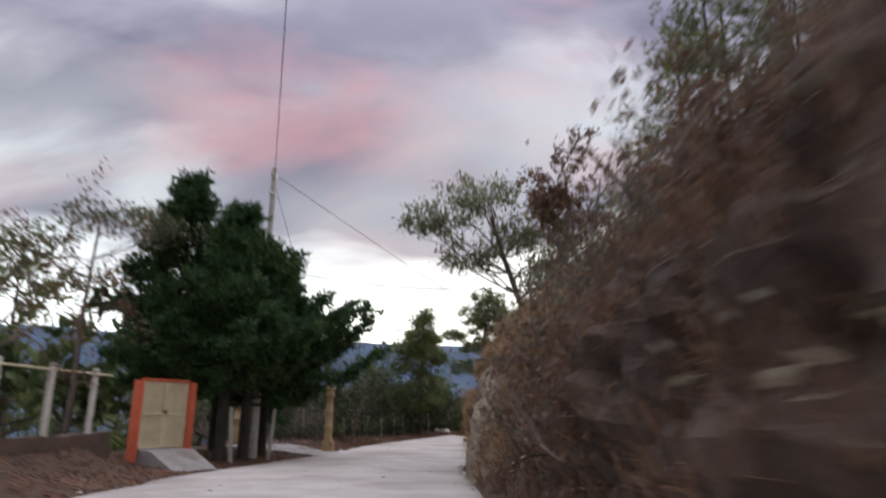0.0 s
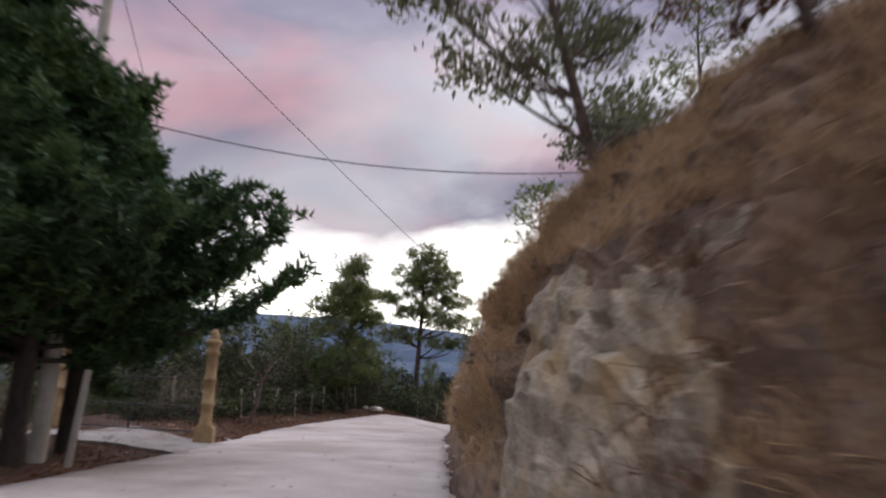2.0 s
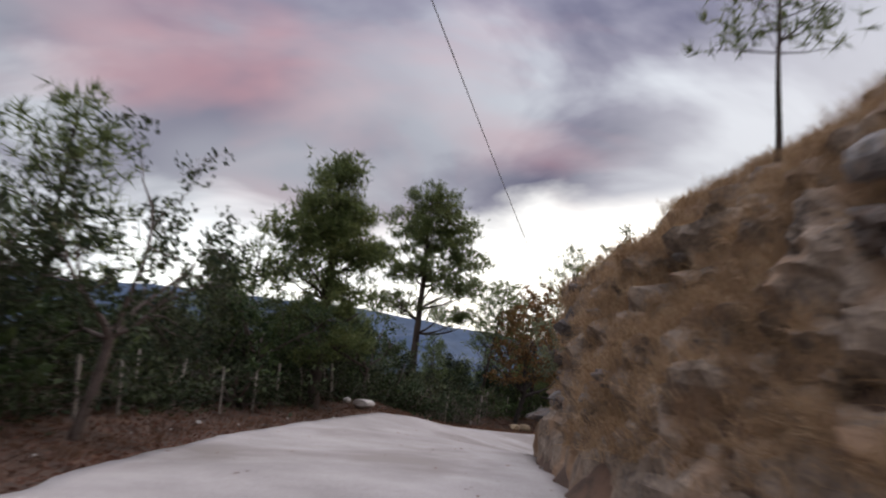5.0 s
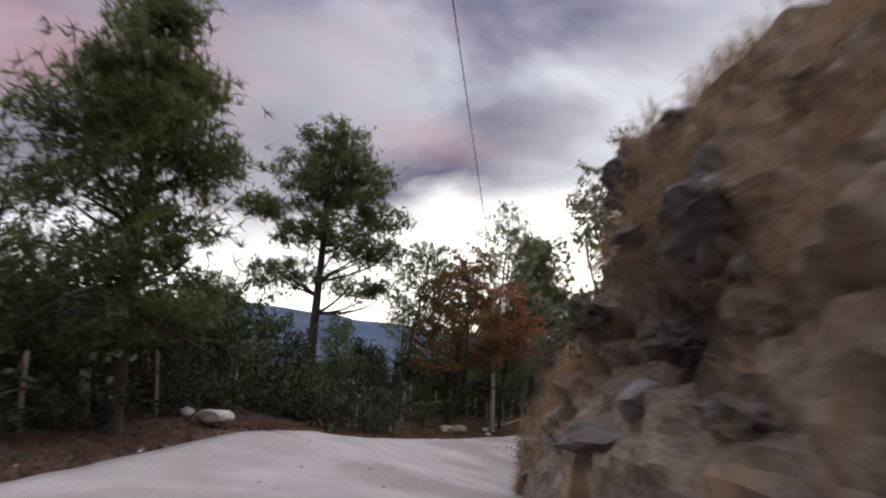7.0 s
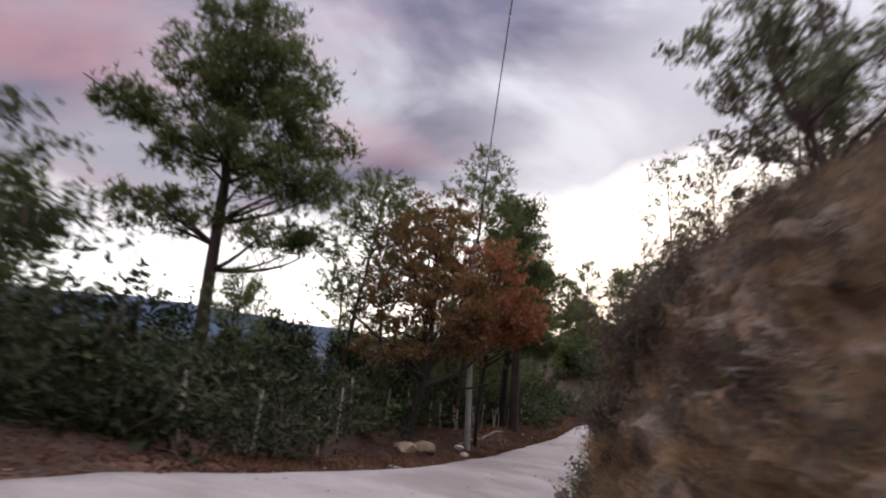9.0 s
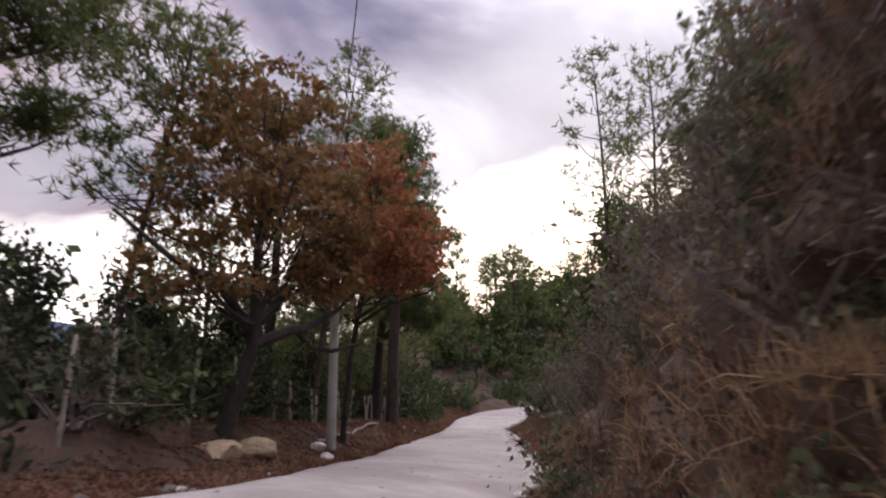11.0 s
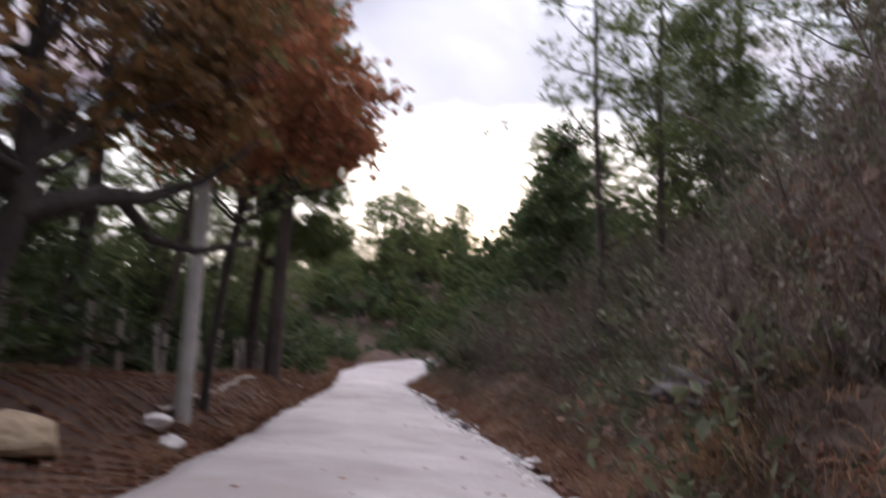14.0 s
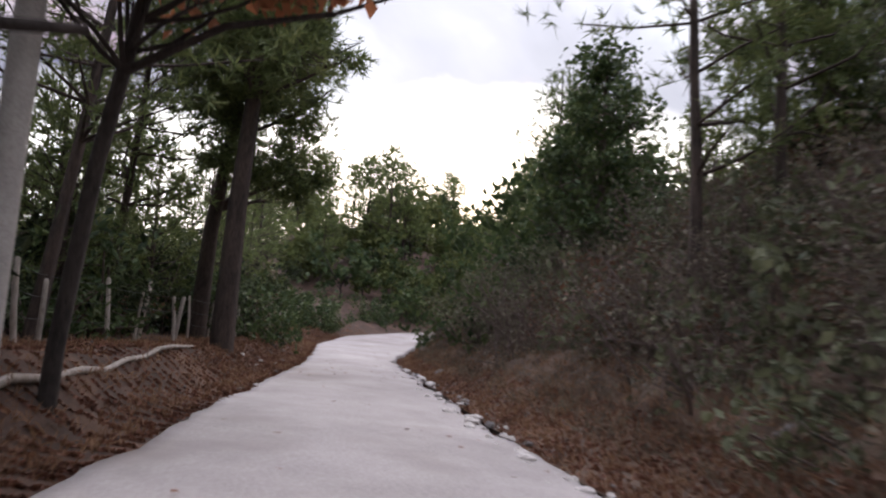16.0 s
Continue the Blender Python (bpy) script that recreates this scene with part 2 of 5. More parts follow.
L_SHRUB = leaf_material("grey_green_leaves", [(0.05, 0.056, 0.032), (0.10, 0.108, 0.058), (0.17, 0.175, 0.10)], 0.4)
L_SILVER = leaf_material("silvery_green_leaves", [(0.085, 0.092, 0.055), (0.155, 0.165, 0.095), (0.25, 0.26, 0.16)], 0.5)
L_GREEN = leaf_material("green_leaves", [(0.026, 0.044, 0.018), (0.058, 0.085, 0.029), (0.105, 0.13, 0.045)], 0.3)
L_DARK = leaf_material("dark_evergreen_leaves", [(0.018, 0.026, 0.013), (0.038, 0.05, 0.022), (0.072, 0.082, 0.035)], 0.15, 0.9)
L_FRESH = leaf_material("yellow_green_leaves", [(0.045, 0.06, 0.02), (0.09, 0.11, 0.032), (0.15, 0.155, 0.05)], 0.35)
L_DRY = leaf_material("dead_leaves", [(0.06, 0.034, 0.022), (0.13, 0.07, 0.042), (0.20, 0.12, 0.075)], 0.35)
L_GREY = leaf_material("grey_dry_brush", [(0.075, 0.065, 0.046), (0.135, 0.116, 0.08), (0.205, 0.172, 0.118)], 0.3)
L_GRASS = leaf_material("dry_grass", [(0.18, 0.112, 0.06), (0.33, 0.21, 0.115), (0.46, 0.33, 0.20)], 0.35)
L_VERGE = leaf_material("rusty_grass", [(0.13, 0.07, 0.04), (0.23, 0.128, 0.07), (0.33, 0.205, 0.118)], 0.3)
L_LITTER = leaf_material("fallen_leaves", [(0.085, 0.036, 0.023), (0.16, 0.066, 0.038), (0.23, 0.12, 0.072)], 0.15)

# ---------------------------------------------------------------- mesh helpers
rng = np.random.default_rng(7)


def mesh_from(name, verts, faces, mat, smooth=False):
    """A mesh from an array of places and an array of faces (all of one size)."""
    verts, faces = np.asarray(verts, dtype=np.float32), np.asarray(faces, dtype=np.int32)
    me = bpy.data.meshes.new(name)
    size = faces.shape[1]
    me.vertices.add(len(verts))
    me.vertices.foreach_set("co", verts.ravel())
    me.loops.add(faces.size)
    me.loops.foreach_set("vertex_index", faces.ravel())
    me.polygons.add(len(faces))
    me.polygons.foreach_set("loop_start", np.arange(0, faces.size, size, dtype=np.int32))
    me.polygons.foreach_set("use_smooth", np.full(len(faces), smooth))
    me.materials.append(mat)
    me.update(calc_edges=True)
    return me


def part(name, me, parent=None, label=""):
    ob = new(name, me)
    if parent is not None:
        ob.parent = parent
    if label:
        ob["label"] = label
    return ob


def bm_mesh(name, bm, mat, smooth=False):
    me = bpy.data.meshes.new(name)
    bm.to_mesh(me)
    bm.free()
    me.materials.append(mat)
    if smooth:
        me.polygons.foreach_set("use_smooth", np.full(len(me.polygons), True))
    return me


def box(size, centre=(0, 0, 0), bevel=0.0, bm=None):
    bm = bm or bmesh.new()
    made = bmesh.ops.create_cube(bm, size=1, matrix=Matrix.Translation(centre) @ Matrix.Diagonal((*size, 1)))
    if bevel:
        edges = list({e for v in made["verts"] for e in v.link_edges})
        bmesh.ops.bevel(bm, geom=edges, offset=bevel, segments=2, affect="EDGES")
    return bm


def tubes(paths, sides=6):
    """Tapered tubes: each path is a list of (place, radius). Returns places and four-cornered faces."""
    verts, faces, base = [], [], 0
    turn = np.linspace(0, 2 * np.pi, sides, endpoint=False)
    for path in paths:
        p = np.array([q for q, _ in path], dtype=float)
        r = np.array([q for _, q in path], dtype=float)
        d = np.gradient(p, axis=0)
        d /= np.linalg.norm(d, axis=1)[:, None] + 1e-9
        ref = np.where(np.abs(d[:, 2:3]) > 0.9, np.array([[1.0, 0, 0]]), np.array([[0, 0, 1.0]]))
        a = np.cross(d, ref)
        a /= np.linalg.norm(a, axis=1)[:, None] + 1e-9
        b = np.cross(d, a)
        ring = p[:, None] + r[:, None, None] * (np.cos(turn)[None, :, None] * a[:, None] + np.sin(turn)[None, :, None] * b[:, None])
        verts.append(ring.reshape(-1, 3))
        n = len(p)
        i, j = np.meshgrid(np.arange(n - 1), np.arange(sides), indexing="ij")
        k = (j + 1) % sides
        quad = np.stack([i * sides + j, i * sides + k, (i + 1) * sides + k, (i + 1) * sides + j], -1).reshape(-1, 4)
        faces.append(quad + base)
        base += n * sides
    return np.concatenate(verts), np.concatenate(faces)


def tube_mesh(name, paths, mat, sides=6):
    v, f = tubes(paths, sides)
    return mesh_from(name, v, f, mat, True)


def unit(v):
    return v / (np.linalg.norm(v, axis=-1, keepdims=True) + 1e-9)


def leaf_cards(centres, length, width, gen, droop=0.3, out=None):
    """One small folded leaf of two triangles at each place."""
    n = len(centres)
    d = gen.normal(size=(n, 3))
    if out is not None:
        d = d * 0.8 + out
    d[:, 2] -= droop
    d = unit(d)
    side = unit(np.cross(d, gen.normal(size=(n, 3))))
    lift = np.cross(d, side)
    s = (0.65 + 0.7 * gen.random((n, 1)))
    tip, tail = centres + d * length * s * 0.6, centres - d * length * s * 0.4
    l = centres + side * width * s * 0.5 + lift * width * 0.15
    r = centres - side * width * s * 0.5 + lift * width * 0.15
    v = np.stack([tail, l, tip, r], 1).reshape(-1, 3)
    i = np.arange(n)[:, None] * 4
    f = np.concatenate([i + np.array([[0, 1, 2]]), i + np.array([[0, 2, 3]])], 0)
    return v, f


def needle_tufts(centres, axes, length, gen, count=9, width=0.012):
    """Bundles of thin needles that fan out from each place."""
    n = len(centres)
    c = np.repeat(centres, count, 0)
    d = unit(np.repeat(unit(axes), count, 0) * 0.55 + gen.normal(size=(n * count, 3)) * 0.62)
    l = length * (0.7 + 0.6 * gen.random((n * count, 1)))
    side = unit(np.cross(d, gen.normal(size=(n * count, 3)))) * width
    v = np.stack([c - side, c + side, c + d * l], 1).reshape(-1, 3)
    f = np.arange(len(v)).reshape(-1, 3)
    return v, f


def spread(paths, step, gen, jitter, first=0.0):
    """Places along the given paths, each moved a little."""
    out, axes = [], []
    for path in paths:
        p = np.array([q for q, _ in path], dtype=float)
        seg = np.linalg.norm(np.diff(p, axis=0), axis=1)
        total = seg.sum()
        k = max(1, int(total * (1 - first) / step))
        at = np.concatenate([[0], np.cumsum(seg)])
        s = total * first + gen.random(k) * total * (1 - first)
        q = np.stack([np.interp(s, at, p[:, a]) for a in range(3)], 1)
        out.append(q)
        axes.append(np.repeat(unit(p[-1:] - p[:1]), k, 0))
    out, axes = np.concatenate(out), np.concatenate(axes)
    return out + gen.normal(size=out.shape) * jitter, axes


def crooked(start, direction, length, radius, gen, bend=0.25, steps=6, rise=0.0, end=0.25):
    """A limb: a path that wanders as it goes, thinner towards its end."""
    p, d, path = np.array(start, float), unit(np.array(direction, float)), []
    for i in range(steps + 1):
        path.append((p.copy(), radius * (1 - (1 - end) * i / steps)))
        d = unit(d + gen.normal(size=3) * bend / steps * 2 + np.array([0, 0, rise / steps]))
        p = p + d * length / steps
    return path


def at_path(path, u):
    k = u * (len(path) - 1)
    i = min(int(k), len(path) - 2)
    return path[i][0] + (path[i + 1][0] - path[i][0]) * (k - i), path[i][1] + (path[i + 1][1] - path[i][1]) * (k - i)


def thing(name, where, label, category, group="", rz=0.0, scale=1.0):
    ob = new(name)
    ob.empty_display_size = 0.2
    ob.matrix_basis = pose(*where, 0, 0, rz) @ Matrix.Diagonal((scale, scale, scale, 1))
    return tagged(ob, label, category, group)


# ---------------------------------------------------------------- lay of the land
# cross-sections of the road: left edge and right edge, each with its height
SECTIONS = [
    (-5.4, -40, 0.6, 1.2, -40, 0.6), (-5.6, -12, 0.14, 1.1, -12, 0.14), (-5.8, 0, 0.06, 1.0, 0, 0.06), (-6.0, 11, -0.05, 0.9, 11.5, -0.05),
    (-6.2, 17, -0.18, 0.6, 17.5, -0.18), (-5.5, 20.6, -0.20, 0.7, 21, -0.20), (-4.8, 25.5, -0.26, 1.2, 25, -0.26), (-4.2, 29.5, -0.28, 1.7, 28.5, -0.28),
    (-3.8, 36, -0.38, 2.6, 35.5, -0.40), (-2.9, 42, -0.44, 4.0, 42.0, -0.54), (-1.2, 46.2, -0.36, 5.3, 46.0, -0.90), (0.9, 50.2, -0.20, 6.7, 49.4, -1.42),
    (2.7, 54.2, -0.50, 8.6, 53.2, -1.75), (4.8, 57.8, -1.00, 10.8, 57.3, -1.95), (7.6, 60.2, -1.25, 12.4, 60.1, -2.00), (9.9, 62.4, -1.45, 14.1, 62.3, -2.00),
    (11.5, 64.4, -1.55, 15.7, 63.5, -2.02), (12.9, 66.3, -1.70, 16.95, 64.95, -2.06), (14.3, 67.9, -1.80, 18.1, 66.3, -2.10), (16.1, 70.3, -1.88, 19.6, 68.4, -2.12),
    (18.7, 73.1, -1.95, 21.3, 70.7, -2.12), (22.4, 77.2, -2.00, 25.2, 75.8, -2.12), (26.6, 82.2, -2.00, 28.7, 80.5, -2.08),
    (31.5, 88.6, -2.0, 34.5, 85.6, -2.0), (38, 94.5, -1.75, 40.4, 90.6, -1.75), (47, 98.5, -1.45, 47.8, 94.2, -1.45), (58, 99.5, -1.1, 57.6, 95.2, -1.1), (85, 94, 0.0, 84, 90, 0.0),
]


def smooth_rows(rows, step):
    """The sections, rounded and closely spaced."""
    a = np.array(rows, float)
    mid = (a[:, :2] + a[:, 3:5]) / 2
    s = np.concatenate([[0], np.cumsum(np.linalg.norm(np.diff(mid, axis=0), axis=1))])
    t = np.arange(0, s[-1], step)
    fine = np.stack([np.interp(t, s, a[:, k]) for k in range(6)], 1)
    width = int(3.0 / step) | 1
    kernel = np.hanning(width + 2)[1:-1]
    kernel /= kernel.sum()
    pad = np.pad(fine, ((width // 2, width // 2), (0, 0)), mode="edge")
    return t, np.stack([np.convolve(pad[:, k], kernel, mode="valid") for k in range(6)], 1)


ROAD_S, ROAD = smooth_rows(SECTIONS, 0.25)
ROAD_L, ROAD_R, ROAD_ZL, ROAD_ZR = ROAD[:, :2], ROAD[:, 3:5], ROAD[:, 2], ROAD[:, 5]
ROAD_MID = (ROAD_L + ROAD_R) / 2
ROAD_W = np.linalg.norm(ROAD_R - ROAD_L, axis=1)


def lattice(ix, iy, iz, seed):
    h = (ix * 374761393 + iy * 668265263 + iz * 2147483647 + seed * 1274126177) & 0xFFFFFFFF
    h = ((h ^ (h >> 13)) * 1274126177) & 0xFFFFFFFF
    return ((h ^ (h >> 16)) & 0xFFFF) / 65535.0


def value_noise(p, seed=0):
    p = np.asarray(p, float)
    i = np.floor(p).astype(np.int64)
    f = p - i
    f = f * f * (3 - 2 * f)
    total = 0
    for dx in (0, 1):
        for dy in (0, 1):
            for dz in (0, 1):
                w = (f[:, 0] if dx else 1 - f[:, 0]) * (f[:, 1] if dy else 1 - f[:, 1]) * (f[:, 2] if dz else 1 - f[:, 2])
                total = total + w * lattice(i[:, 0] + dx, i[:, 1] + dy, i[:, 2] + dz, seed)
    return total * 2 - 1


def fbm(p, octaves=4, seed=0):
    p, total, amp = np.asarray(p, float), 0, 0.55
    for o in range(octaves):
        total = total + amp * value_noise(p * 2 ** o, seed + o * 17)
        amp *= 0.52
    return total


def nearest_section(xy):
    """The section nearest to each place and the place's share of the way from the left edge (0) to the right edge (1)."""
    idx = np.empty(len(xy), dtype=np.int64)
    for a in range(0, len(xy), 4000):
        d = ((xy[a:a + 4000, None] - ROAD_MID[None, ::2]) ** 2).sum(-1)
        idx[a:a + 4000] = d.argmin(1) * 2
    across = ROAD_R[idx] - ROAD_L[idx]
    u = ((xy - ROAD_L[idx]) * across).sum(1) / (across ** 2).sum(1)
    return idx, u


S_GATE, S_BEND = 62.0, 92.0   # distances along the road: the gates, the bend
BANK_EARLY = np.array([(0.05, -0.15), (0.22, 0.75), (0.42, 1.6), (0.68, 2.45), (0.98, 3.05), (1.45, 3.85), (2.2, 4.65), (3.3, 5.5), (5.2, 6.7), (8.0, 8.1)])
BANK_LATE = np.array([(0.3, -0.12), (0.9, 0.12), (1.4, 0.45), (2.0, 1.0), (2.6, 1.6), (3.3, 2.2), (4.1, 2.8), (5.2, 3.5), (6.8, 4.3), (9.0, 5.0)])


def bank_mix(s):
    """0 where the road runs under the rock face, 1 along the scrub bank."""
    return np.clip((s - 98.0) / 11.0, 0, 1)


def bank_wave(s):
    """How the bank's height swells and sinks along the road."""
    low = 0.08 * np.exp(-((s - 76.5) / 3.0) ** 2) + 0.10 * np.exp(-((s - 50.0) / 9.0) ** 2) + 0.07 * np.exp(-((s - 91.0) / 5.0) ** 2)
    return 1.0 + 0.05 * np.sin(s * 0.33 + 1.0) + 0.035 * np.sin(s * 0.9) - low


def bank_foot(s):
    """How far rubble holds the foot of the bank out of plumb."""
    return 0.22 * np.exp(-((s - 68.0) / 7.0) ** 4) + 0.45 * np.exp(-((s - 89.0) / 4.5) ** 4)


def bank_height(d, s):
    """Height over the road's edge of the right-hand bank, d metres from the edge."""
    m = bank_mix(s)
    a = np.interp(d - bank_foot(s) * np.clip(d / 0.6, 0, 1), BANK_EARLY[:, 0], BANK_EARLY[:, 1])
    b = np.interp(d, BANK_LATE[:, 0], BANK_LATE[:, 1])
    return (a * (1 - m) + b * m) * bank_wave(s)


def ground_height(xy):
    xy = np.asarray(xy, float)
    idx, u = nearest_section(xy)
    s, w, part_way = ROAD_S[idx], ROAD_W[idx], np.clip(u, 0, 1)
    z = ROAD_ZL[idx] * (1 - part_way) + ROAD_ZR[idx] * part_way
    p3 = np.column_stack([xy, np.zeros(len(xy))])
    rough = fbm(p3 * 0.6, 4, 3)
    slow = fbm(p3 * 0.045, 3, 9)
    dl, dr = np.maximum(-u * w, 0), np.maximum((u - 1) * w, 0)
    # left: shoulder, low berm, then down towards the valley
    berm = np.interp(s, [40, 56, 58, 69, 72, 84, 100, 105, 114, 122, 150], [0.75, 0.7, 0.16, 0.16, 0.42, 0.40, 0.40, 0.70, 0.68, 0.50, 0.5])
    reach = np.interp(s, [40, 56, 72, 90, 104, 114, 122, 150], [2.0, 2.0, 1.6, 1.6, 0.8, 0.8, 1.0, 1.2])
    left = berm * np.clip((dl - 0.25) / reach, 0, 1) ** 1.3
    level = np.interp(s, [40, 56, 72, 90, 110, 150], [7.0, 9.0, 4.5, 4.0, 4.5, 6.0])
    drop = np.maximum(dl - level, 0)
    left = left - np.minimum(drop * 0.16 + np.minimum(drop, 25) ** 1.35 * 0.035, 55)
    left = left + rough * np.clip(dl / 3, 0, 1) * 0.22 + slow * np.clip((dl - 10) / 40, 0, 1) * 12
    # right: the bank, a slope above it, the hill
    right = bank_height(np.minimum(dr, 8.5), s)
    inside = np.interp(dr, [0, 0.15, 0.5, 5.5, 8.5], [0.0, 0.05, 0.55, 0.45, 0.0])
    right = right - inside + np.maximum(dr - 8.5, 0) ** 0.9 * np.interp(s, [90, 125], [0.30, 0.12])
    right = np.minimum(right, 34) + slow * np.clip((dr - 10) / 30, 0, 1) * 5 + rough * np.clip((dr - 1) / 4, 0, 1) * 0.35
    z = z + np.where(dl > 0, left, 0) + np.where(dr > 0, right, 0)
    hill = 18 * np.exp(-((xy[:, 0] - 95) ** 2 + (xy[:, 1] - 140) ** 2) / (2 * 36.0 ** 2))
    z = z + hill * np.clip((np.maximum(dl, dr) - 2) / 12, 0, 1)
    on = (u >= 0) & (u <= 1)
    return np.where(on, z - 0.06, z - 0.02)


def ground_at(x, y):
    return float(ground_height(np.array([[x, y]]))[0])


def on_ground(x, y, sink=0.05):
    return (x, y, ground_at(x, y) - sink)


def far_lines(lo, hi, step, out):
    """Grid lines, close between lo and hi and wider and wider outside."""
    inner = np.arange(lo, hi, step)
    grow = [step * 1.35 ** k for k in range(60)]
    wide = np.cumsum(grow)
    wide = wide[wide < out]
    return np.concatenate([lo - wide[::-1], inner, hi + wide])


def build_ground():
    xs, ys = far_lines(-14, 44, 0.42, 3800), far_lines(-2, 100, 0.42, 3800)
    gx, gy = np.meshgrid(xs, ys)
    xy = np.column_stack([gx.ravel(), gy.ravel()])
    z = ground_height(xy)
    v = np.column_stack([xy, z])
    n, m = len(ys), len(xs)
    i, j = np.meshgrid(np.arange(n - 1), np.arange(m - 1), indexing="ij")
    f = np.stack([i * m + j, i * m + j + 1, (i + 1) * m + j + 1, (i + 1) * m + j], -1).reshape(-1, 4)
    ob = new("ground", mesh_from("ground", v, f, M_SOIL, True))
    tagged(ob, "reddish brown soil with leaf litter falling to a valley", "ground", kind="structure")
    return xs, ys, z.reshape(n, m)


def build_road():
    rows, cols = np.arange(len(ROAD_S)), np.linspace(0, 1, 23)
    uu = cols[None, :].repeat(len(rows), 0)
    ragged_l = 0.16 * fbm(np.column_stack([ROAD_S * 0.9, ROAD_S * 0, ROAD_S * 0]), 4, 21) / ROAD_W
    ragged_r = 0.16 * fbm(np.column_stack([ROAD_S * 0.9, ROAD_S * 0 + 9, ROAD_S * 0]), 4, 22) / ROAD_W
    uu = ragged_l[:, None] + uu * (1 + ragged_r - ragged_l)[:, None]
    xy = ROAD_L[:, None] + (ROAD_R - ROAD_L)[:, None] * uu[..., None]
    crown = 0.05 * (1 - (2 * cols - 1) ** 2)
    z = ROAD_ZL[:, None] * (1 - cols)[None] + ROAD_ZR[:, None] * cols[None] + crown[None]
    p = np.column_stack([xy.reshape(-1, 2), np.zeros(xy.shape[0] * xy.shape[1])])
    z = z + (0.012 * fbm(p * 0.7, 3, 31)).reshape(z.shape)
    top = np.concatenate([xy, z[..., None]], -1)
    # rounded, broken rim and sides that go into the soil
    first, last = top[:, :1].copy(), top[:, -1:].copy()
    first[..., 2] -= 0.16
    last[..., 2] -= 0.16
    full = np.concatenate([first, top, last], 1)
    m = full.shape[1]
    i, j = np.meshgrid(np.arange(len(rows) - 1), np.arange(m - 1), indexing="ij")
    f = np.stack([i * m + j, i * m + j + 1, (i + 1) * m + j + 1, (i + 1) * m + j], -1).reshape(-1, 4)
    ob = new("road", mesh_from("road", full.reshape(-1, 3), f, M_ROAD, True))
    tagged(ob, "pale dusty concrete country road with worn edges", "road", kind="structure")


def build_bank():
    """The cut bank on the right: steep earth and rock with ledges, later a scrub slope."""
    rows = np.where((ROAD_S > 20) & (ROAD_S < 175))[0]
    s = np.arange(ROAD_S[rows[0]], ROAD_S[rows[-1]], 0.12)
    rx, ry = np.interp(s, ROAD_S, ROAD_R[:, 0]), np.interp(s, ROAD_S, ROAD_R[:, 1])
    ax = np.interp(s, ROAD_S, (ROAD_R - ROAD_L)[:, 0] / ROAD_W)
    ay = np.interp(s, ROAD_S, (ROAD_R - ROAD_L)[:, 1] / ROAD_W)
    z0 = np.interp(s, ROAD_S, ROAD_ZR)
    m = bank_mix(s)[:, None]
    v = np.linspace(0, 1, 64)
    k = np.linspace(0, 1, len(BANK_EARLY))
    d = np.interp(v, k, BANK_EARLY[:, 0])[None] * (1 - m) + np.interp(v, k, BANK_LATE[:, 0])[None] * m
    d = d + (bank_foot(s)[:, None] * (1 - m)) * np.clip(d / 0.6, 0, 1)
    wave = bank_wave(s)[:, None]
    h = (np.interp(v, k, BANK_EARLY[:, 1])[None] * (1 - m) + np.interp(v, k, BANK_LATE[:, 1])[None] * m) * wave
    p = np.stack([rx[:, None] + ax[:, None] * d, ry[:, None] + ay[:, None] * d, z0[:, None] + h], -1)
    q = p.reshape(-1, 3)
    body = fbm(q * np.array([0.45, 0.45, 0.5]), 3, 41)
    crag = fbm(q * np.array([1.5, 1.5, 2.4]), 5, 42)
    ledge = np.abs(fbm(q * np.array([0.8, 0.8, 1.7]), 3, 43))
    amount = np.clip(v * 5, 0.15, 1) * np.clip((1.02 - v) * 4, 0, 1)
    hard = (1 - 0.6 * m) * amount[None]
    push = (0.38 * body + 0.5 * crag + 0.6 * (0.25 - ledge)) .reshape(hard.shape) * hard
    # a flat slab of rock that ends in an upright crevice, tan earth swelling out behind it
    slab = (np.clip((s - 52.2) / 1.5, 0, 1) * np.clip((57.65 - s) / 0.12, 0, 1))[:, None] * np.clip((3.7 - h) * 1.2, 0, 1)
    grain = fbm(q * np.array([3.2, 3.2, 5.5]), 4, 44).reshape(hard.shape)
    push = push * (1 - 0.78 * slab) + (0.16 + 0.13 * grain) * slab * amount[None]
    push = push + 0.06 * np.exp(-((s - 59.4) / 1.3) ** 4)[:, None] * amount[None] - 0.5 * np.exp(-((s - 57.75) / 0.16) ** 2)[:, None] * np.clip(h * 2, 0, 1) * np.clip(4.2 - h, 0, 1)
    push = push - 0.10 * slab * np.exp(-((h - 1.75 - 0.12 * np.sin(s * 1.7)[:, None]) / 0.05) ** 2)
    # a rock brow that juts out over a hollow
    along = np.exp(-((s - 82.0) / 2.2) ** 4)[:, None]
    brow = along * np.clip((h - 2.7) * 2.2, 0, 1) * np.clip((5.6 - h) * 0.9, 0, 1)
    hollow = along * np.clip((h - 0.9) * 1.2, 0, 1) * np.clip((2.75 - h) * 2.5, 0, 1)
    push = push + 0.42 * brow - 0.7 * hollow
    p[..., 0] -= ax[:, None] * push
    p[..., 1] -= ay[:, None] * push
    p[..., 2] += (0.25 * crag).reshape(hard.shape) * hard
    n, c = p.shape[:2]
    i, j = np.meshgrid(np.arange(n - 1), np.arange(c - 1), indexing="ij")
    f = np.stack([i * c + j, i * c + j + 1, (i + 1) * c + j + 1, (i + 1) * c + j], -1).reshape(-1, 4)
